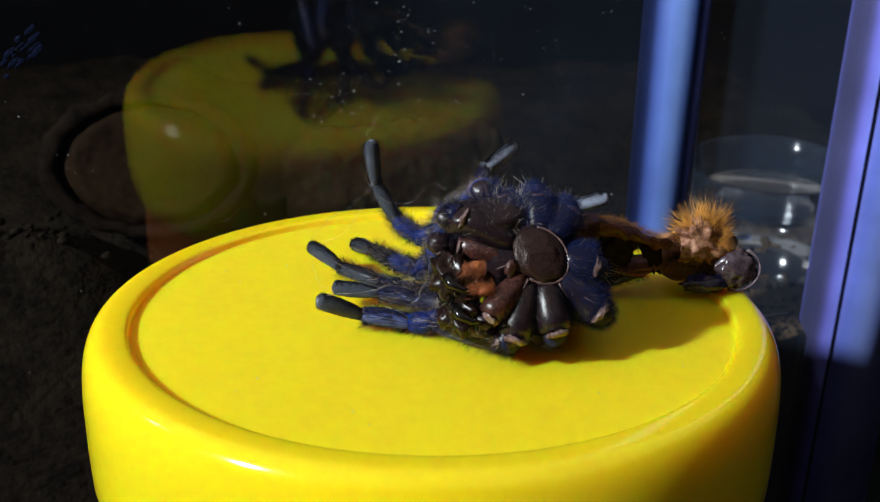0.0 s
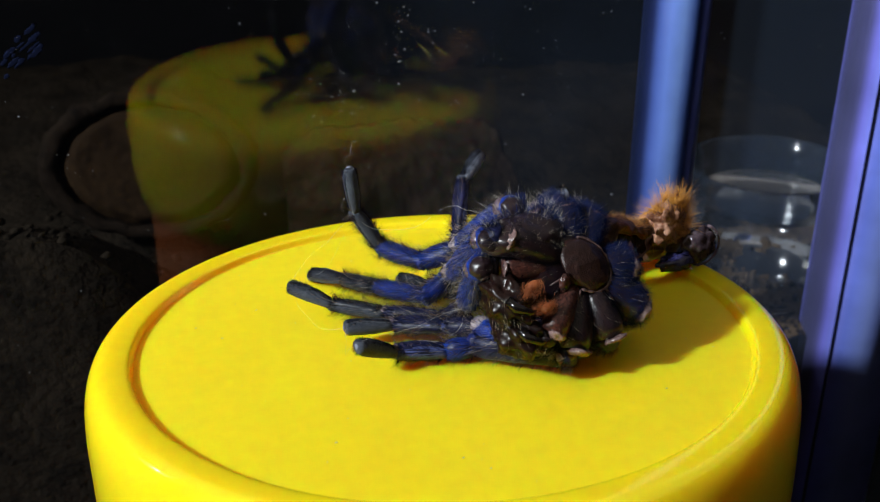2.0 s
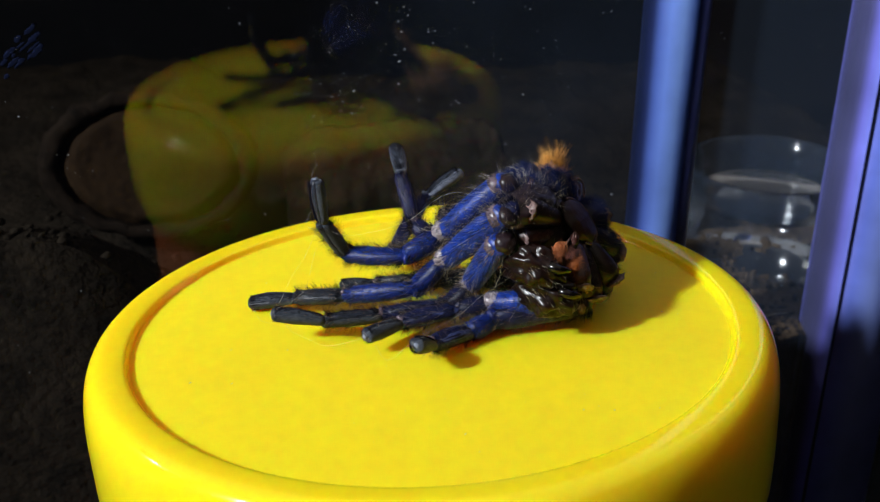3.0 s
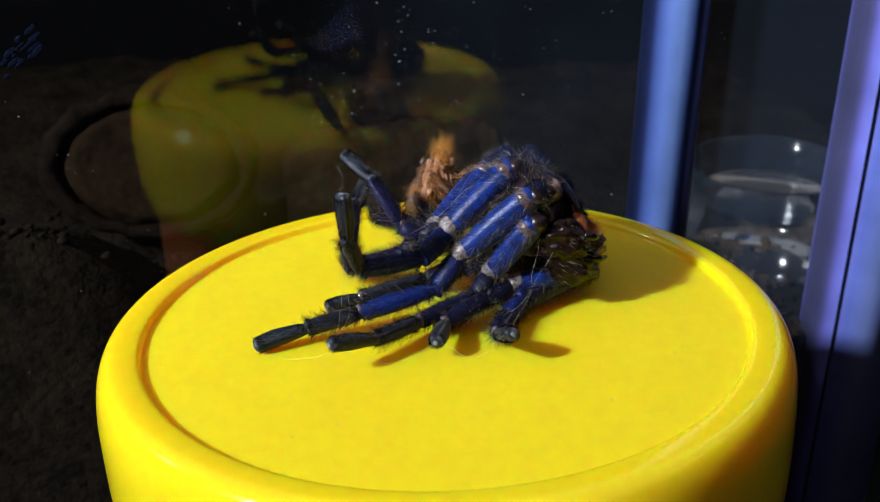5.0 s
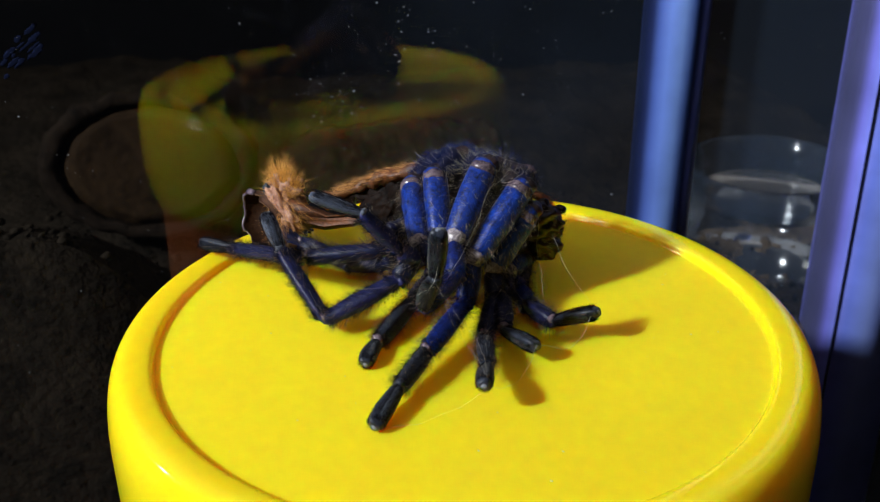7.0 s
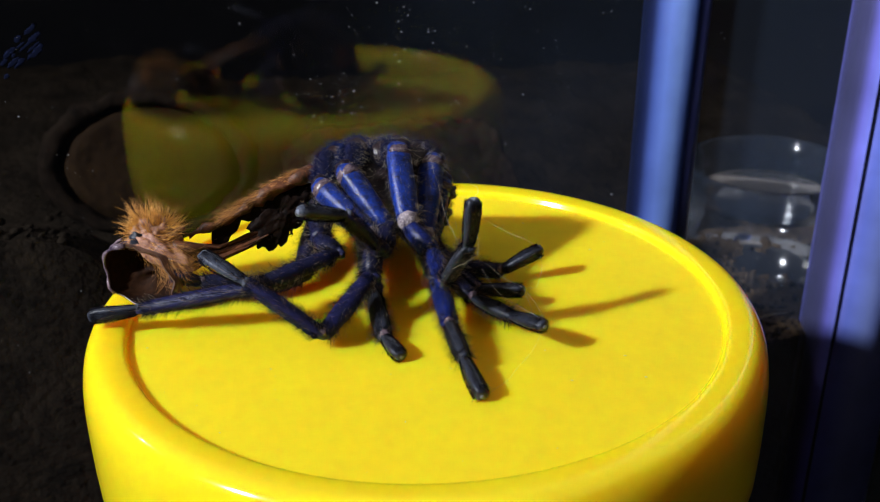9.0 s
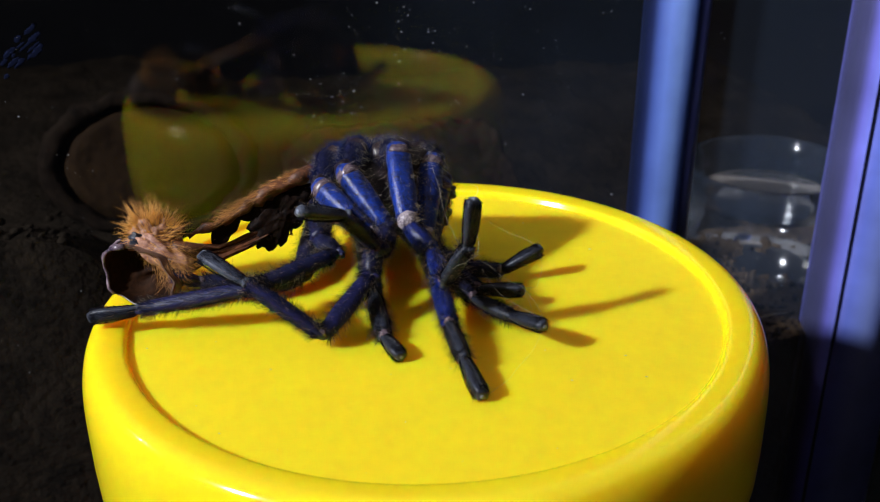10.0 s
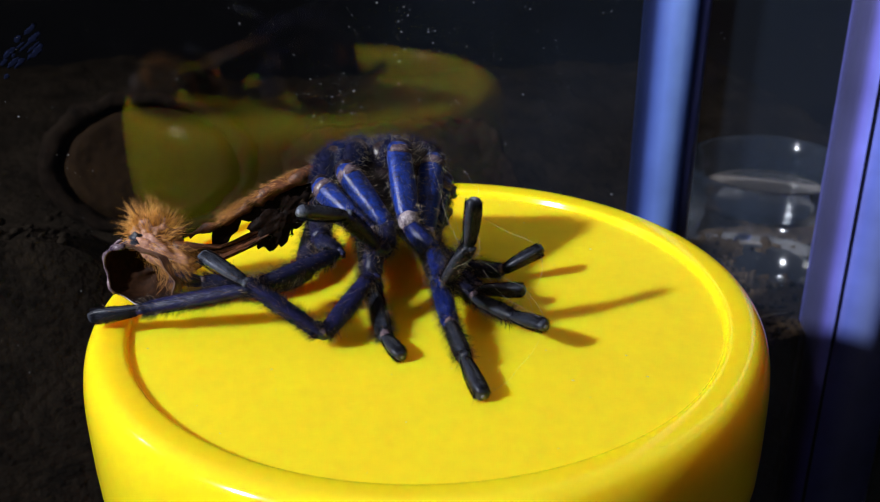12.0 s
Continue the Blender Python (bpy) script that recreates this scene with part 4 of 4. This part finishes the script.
def build_molt():
    molt = tagged(new("tarantula_molt"), "shed blue tarantula skin with orange bristly abdomen on the lid", "molt")
    for i, (joints, size, mats) in enumerate(LEGS):
        build_leg(molt, joints, size, mats, i in (0, 1, 2, 3, 6), i in (5, 6))
    # breast plate and the ring of coxae round it
    c, u, w, n = Vector((7.8, -13.3, 10.0)), Vector((0.94, -0.10, -0.30)), Vector((0.14, 0.53, 0.84)), Vector((0.05, -0.85, 0.53))
    sternum = part("sternum", Geo().blob(c, (u * 2.55, w * 2.4, n * 0.85), 36, 18, 0.14, 1), SHIELD, molt, "dark brown breast plate")
    ring = [c + u * 2.7 * math.cos(a) + w * 2.5 * math.sin(a) + n * 0.12 for a in [math.radians(-110 + 6 * i) for i in range(36)]]
    part("suture", Geo().tube(ring, [0.06 + 0.13 * random.random() for _ in ring], 6), SUTURE, sternum, "pale suture line")
    for a in (-150, -112, -78, -46, -14, 24):
        away = u * math.cos(radians(a)) + w * math.sin(radians(a))
        line = [c + away * q - n * (0.05 + 0.10 * (q - 2.6) ** 2) for q in (2.6, 3.2, 3.9, 4.6)]
        part("suture", Geo().tube(line, [0.16, 0.12, 0.10, 0.04], 6), SUTURE, sternum, "pale suture line")
    part("prosoma", Geo().blob((6.8, -9.2, 8.4), ((5.6, 0, -0.5), (0, 3.6, 0.8), (0, -0.8, 4.6)), 32, 20, 0.15, 2), BLACK, molt, "dark hollow front body")
    fur = Geo()
    for _ in range(900):
        d = Vector((random.gauss(0, 1), random.gauss(0, 1), random.gauss(0.3, 1))).normalized()
        p = Vector((6.8, -9.2, 8.4)) + Vector((5.6 * d.x, 3.6 * d.y - 0.8 * d.z, 4.6 * d.z + 0.8 * d.y - 0.5 * d.x)) * 0.97
        if d.y > -0.45:
            fur.hair(p, d + Vector((0.3, 0, 0.1)), random.uniform(0.6, 1.8), 0.012)
    tagged(part("body_hair", fur, DARK_HAIR, molt, "short dark body hairs"), kind="stuff")
    hips = (
        # hip, next joint, thickness, material, hairy
        ((1.0, -9.9, 10.0), (-0.6, -8.8, 9.8), 1.35, CHESTNUT, 0.3), ((1.2, -10.4, 13.0), (-0.1, -8.7, 12.6), 1.5, BLACK, 0.5),
        ((5.0, -8.2, 13.9), (3.4, -6.7, 14.0), 1.5, BLACK, 1.0), ((8.4, -8.4, 14.0), (8.7, -5.1, 12.4), 1.5, BLACK, 2.2),
        ((11.3, -9.0, 12.8), (11.2, -4.3, 10.9), 1.5, BLACK, 2.2), ((2.8, -15.6, 5.3), (2.6, -13.6, 3.8), 1.3, CHESTNUT, 0.2),
        ((5.1, -15.6, 3.2), (4.4, -14.4, 2.6), 1.65, BLACK, 0.5), ((8.8, -16.0, 3.8), (8.4, -13.0, 2.6), 1.65, BLACK, 0.5),
        ((13.0, -14.2, 5.0), (13.8, -11.4, 3.6), 1.9, BLACK, 3.0), ((12.8, -12.6, 8.8), (13.4, -10.8, 5.0), 1.8, BLACK, 3.0))
    for i, (h, k, r, mat, hairy) in enumerate(hips):
        h, k = Vector(h), Vector(k)
        rim = c + (h - c).normalized() * 2.2 - n * 0.5
        d = (h - rim).normalized()
        o = d.orthogonal().normalized()
        pts = seg_points(rim, h, 6)
        radii = [r * q for q in (0.50, 0.70, 0.84, 0.92, 0.98, 0.99, 0.86)]
        coxa = part("coxa", Geo().tube(pts, radii, 16), mat, molt)
        # joint band set towards -y, its silver also painting a wet gleam
        part("joint_membrane", Geo().blob(h + Vector((0, -0.55, 0.05)) * r, (o * r * 0.62, d.cross(o) * r * 0.62, d * r * 0.20), 18, 8, 0.5, i), BAND_SHINE, coxa, "silvery joint band")
        knob = seg_points(h + d * r * 0.25, k.lerp(h, 0.15) + d * r * 0.25, 5)
        kr = [r * q for q in (0.60, 0.66, 0.64, 0.58, 0.52, 0.4)]
        part("trochanter", Geo().tube(knob, kr, 16), NAVY if hairy >= 0.5 else BLACK, coxa)
        hair, pale = Geo().fur(pts, radii, int(600 + 1800 * hairy), 0.95, 0.010, 0.9), Geo()
        hair.fur(knob, kr, int(900 + 600 * hairy), 0.9, 0.010, 0.4)
        pale.fur(pts, radii, int(26 + 14 * hairy), 1.3, 0.007, 0.7)
        pale.fur(knob, kr, int(25 + 25 * hairy), 1.7, 0.009, 0.3)
        tagged(part("coxa_hair", hair, NAVY_HAIR if hairy >= 1 else DARK_HAIR, coxa), kind="stuff")
        tagged(part("long_hair", pale, STRAW, coxa), kind="stuff")
    hump = Geo()
    for _ in range(900):
        d = Vector((random.gauss(0, 1), random.gauss(0, 1), random.gauss(0.5, 1))).normalized()
        p = Vector((3.6, -9.8, 12.6)) + Vector((d.x * 4.2, d.y * 2.6, d.z * 2.0))
        if d.y > -0.55:
            hump.hair(p, d + Vector((0, 0.1, 0.3)), random.uniform(0.5, 1.6), 0.011)
    part("head", Geo().blob((3.6, -9.8, 12.4), ((4.0, 0, 0.2), (0, 2.4, 0.3), (-0.2, -0.3, 1.9)), 28, 16, 0.2, 8), BLACK, molt, "dark shaggy top of the body")
    tagged(part("head_hair", hump, NAVY_HAIR, molt, "shaggy navy hairs"), kind="stuff")
    frost = Geo()
    for _ in range(520):
        d = Vector((random.gauss(0.2, 1), random.gauss(0.2, 1), random.gauss(0.9, 0.8))).normalized()
        p = Vector((4.6, -8.6, 12.2)) + Vector((d.x * 5.6, d.y * 3.4, d.z * 2.3))
        frost.hair(p, d + Vector((0, 0.1, 0.2)), random.uniform(0.4, 1.5), 0.008, 0.5)
    tagged(part("pale_hair", frost, STRAW, molt, "pale grey hairs over the top of the body"), kind="stuff")
    # jaws, fangs and the rusty fringes of the mouth
    for s, base in ((0, (0.1, -12.2, 7.7)), (1, (0.8, -12.9, 5.0))):
        b = Vector(base)
        jaw = part("chelicera", Geo().blob(b, ((1.95, 0.4, 0), (-0.3, 2.8, 0.4), (0, -0.3, 2.0)), 40, 28, 0.4, 5 + s), JAW, molt, "dark bristly jaw")
        pts = [b + Vector(p) for p in ((-0.9, -2.0, 1.0), (-0.6, -2.9, 0.6), (0.4, -3.4, 0.2), (1.6, -3.2, 0.0))]
        part("fang", Geo().tube(pts, [0.55, 0.48, 0.32, 0.06], 10), FANG, jaw, "black shiny fang")
        hair, silver = Geo(), Geo()
        for _ in range(420):
            d = Vector((random.gauss(-0.5, 1), random.gauss(0.2, 1), random.gauss(0, 1))).normalized()
            p = b + Vector((1.95 * d.x - 0.3 * d.y, 0.4 * d.x + 2.8 * d.y, 0.4 * d.y + 2.0 * d.z))
            hair.hair(p, d * 0.6 + Vector((-0.5, -0.6, -0.3)), random.uniform(0.4, 1.1), 0.011)
            if random.random() < 0.16:
                silver.hair(p, d * 0.15 + Vector((-0.3, -0.8, -0.3)), random.uniform(0.5, 1.3), 0.008)
        tagged(part("jaw_hair", hair, DARK_HAIR, jaw, "bristles on the jaw"), kind="stuff")
        tagged(part("pale_hair", silver, STRAW, jaw, "silvery hairs on the jaw"), kind="stuff")
    for base, way in (((1.9, -13.9, 9.5), (-0.6, -0.5, -0.8)), ((2.6, -15.2, 7.7), (-0.8, -0.5, 0.5))):
        pad = Geo().blob(base, ((0.7, 0.15, 0.15), (0, 0.45, 0), (-0.15, 0, 0.35)), 16, 10, 0.2, base[0])
        lip = part("maxilla", pad, RUST, molt, "rust-red mouth lobe")
        hair = Geo()
        for _ in range(320):
            p = Vector(base) + Vector((random.uniform(-1.1, 0.9), random.uniform(-0.5, 0.3), random.uniform(-0.5, 0.5)))
            hair.hair(p, Vector(way) + Vector((random.gauss(0, 0.3), random.gauss(0, 0.3), random.gauss(0, 0.3))), random.uniform(0.7, 1.6), 0.012, 0.2)
        tagged(part("lip_hair", hair, RUST, lip, "rust-red mouth fringe"), kind="stuff")
    part("labium", Geo().blob((5.0, -14.2, 9.2), ((0.6, 0.1, 0.1), (0, 0.4, 0.1), (0, 0, 0.75)), 20, 14, 0.35, 3), CHESTNUT, molt, "small reddish lip plate")
    build_abdomen(molt)
    # loose silk
    threads = (
        ((-5.2, 9.0, 10.9), (-4.4, 6.5, 9.6), (-2.5, 2.0, 10.6), (-0.5, -3.5, 14.2), (0.2, -7.0, 14.6)),
        ((-5.9, 9.2, 12.2), (-6.2, 9.8, 11.4), (-5.6, 10.0, 10.2), (-4.0, 9.6, 9.0), (-3.2, 8.6, 8.0)),
        ((-0.4, -9.5, 12.4), (-1.6, -9.8, 9.0), (-2.0, -9.2, 6.2), (-3.4, -8.4, 3.6), (-5.6, -6.0, 2.6)),
        ((-5.6, 8.9, 15.4), (-6.0, 8.6, 16.6), (-5.2, 8.9, 17.6), (-4.6, 8.6, 18.2)),
        ((1.0, -5.0, 11.8), (2.2, -4.6, 9.6), (1.4, -3.6, 8.0), (2.2, -2.6, 6.4)))
    threads += (
        ((-7.0, 18.0, 0.9), (-9.4, 14.6, 0.5), (-12.2, 10.0, 2.8)), ((-12.2, 10.0, 3.6), (-11.6, 5.2, 1.0), (-10.1, 0.6, 2.4)), ((-10.1, 0.6, 2.5), (-11.6, -2.8, 1.2), (-11.8, -6.2, 4.0)),
        ((-12.0, 9.6, 4.2), (-9.0, 8.6, 5.2), (-6.4, 8.8, 8.6)), ((-12.2, 9.8, 3.8), (-11.0, 9.2, 6.0), (-7.2, 9.0, 9.0), (-5.2, 9.0, 10.9)), ((-11.8, -6.2, 4.0), (-7.4, -8.2, 5.2), (-2.2, -11.0, 7.6)))
    for t in threads:
        pts = [Vector(p) for p in t]
        fine = []
        for k in range(len(pts) - 1):
            p0, p1, p2, p3 = pts[max(k - 1, 0)], pts[k], pts[k + 1], pts[min(k + 2, len(pts) - 1)]
            for q in range(6):
                x = q / 6
                wave = Vector((noise.noise(p1 + Vector((x * 2, 0, 0))), noise.noise(p1 + Vector((0, x * 2, 3))), noise.noise(p1 + Vector((5, 0, x * 2))))) * 0.5
                fine.append(wave * math.sin(math.pi * x) + 0.5 * ((2 * p1) + (p2 - p0) * x + (2 * p0 - 5 * p1 + 4 * p2 - p3) * x * x + (3 * p1 - p0 - 3 * p2 + p3) * x ** 3))
        fine.append(pts[-1])
        part("silk_thread", Geo().tube(fine, [0.0075] * len(fine), 5), SILK, molt, "fine pale silk thread")
    return molt


MOLT = build_molt()


# ---- what moves ----
def turned(x, y, z, turn, lean_x, lean_y):
    """The lid's pose: millimetres, degrees of turn about its axis, then the lean of the axis."""
    lean = Vector((lean_x, lean_y, 0))
    tilt = Matrix.Rotation(radians(lean.length), 4, lean.normalized())
    return Matrix.Translation((x * MM, y * MM, z * MM)) @ tilt @ Matrix.Rotation(radians(turn), 4, "Z")


def motions():
    rows = [
        (0.0, turned(-0.72, 1.03, 0.73, 8.13, -4.86, 0.37)),
        (0.5, turned(1.06, 1.40, 1.02, 5.86, -5.02, -0.12)),
        (1.0, turned(-1.02, -2.72, 0.30, 16.17, -3.25, -1.18)),
        (1.5, turned(-1.96, 0.52, 0.19, 27.45, -4.54, -1.85)),
        (2.0, turned(0.19, -2.22, -0.14, 28.03, -3.02, -1.34)),
        (2.5, turned(-0.06, -2.01, -0.37, 47.71, -1.73, -2.22)),
        (3.0, turned(-1.10, 0.48, -0.32, 58.49, -2.37, -2.99)),
        (3.2, turned(-0.97, 0.79, -0.06, 57.15, -2.54, -2.65)),
        (4.8, turned(0.45, -0.08, 0.23, 89.82, -1.49, -2.49)),
        (5.0, turned(0.40, -0.08, 0.23, 90.02, -1.49, -2.49)),
        (5.5, turned(0.17, -2.35, -0.26, 105.14, 0.84, -2.62)),
        (6.0, turned(1.94, -1.09, -0.45, 130.19, 1.47, -1.36)),
        (6.5, turned(-1.80, 1.10, 0.31, 132.00, 0.15, -2.10)),
        (7.0, turned(2.23, -2.36, 0.07, 135.52, 1.53, -0.90)),
        (7.5, turned(0.94, 0.54, 0.12, 162.32, 0.72, -1.08)),
        (7.7, turned(0.11, 3.40, -0.27, 172.64, 0.77, -0.22)),
        (9.3, turned(-1.45, 2.01, 0.50, 174.27, 0.86, -1.11)),
        (12.0, turned(-1.37, 2.01, 0.50, 174.27, 0.86, -1.11)),
    ]
    walk(JAR, rows)
    walk(MOLT, rows)


motions()
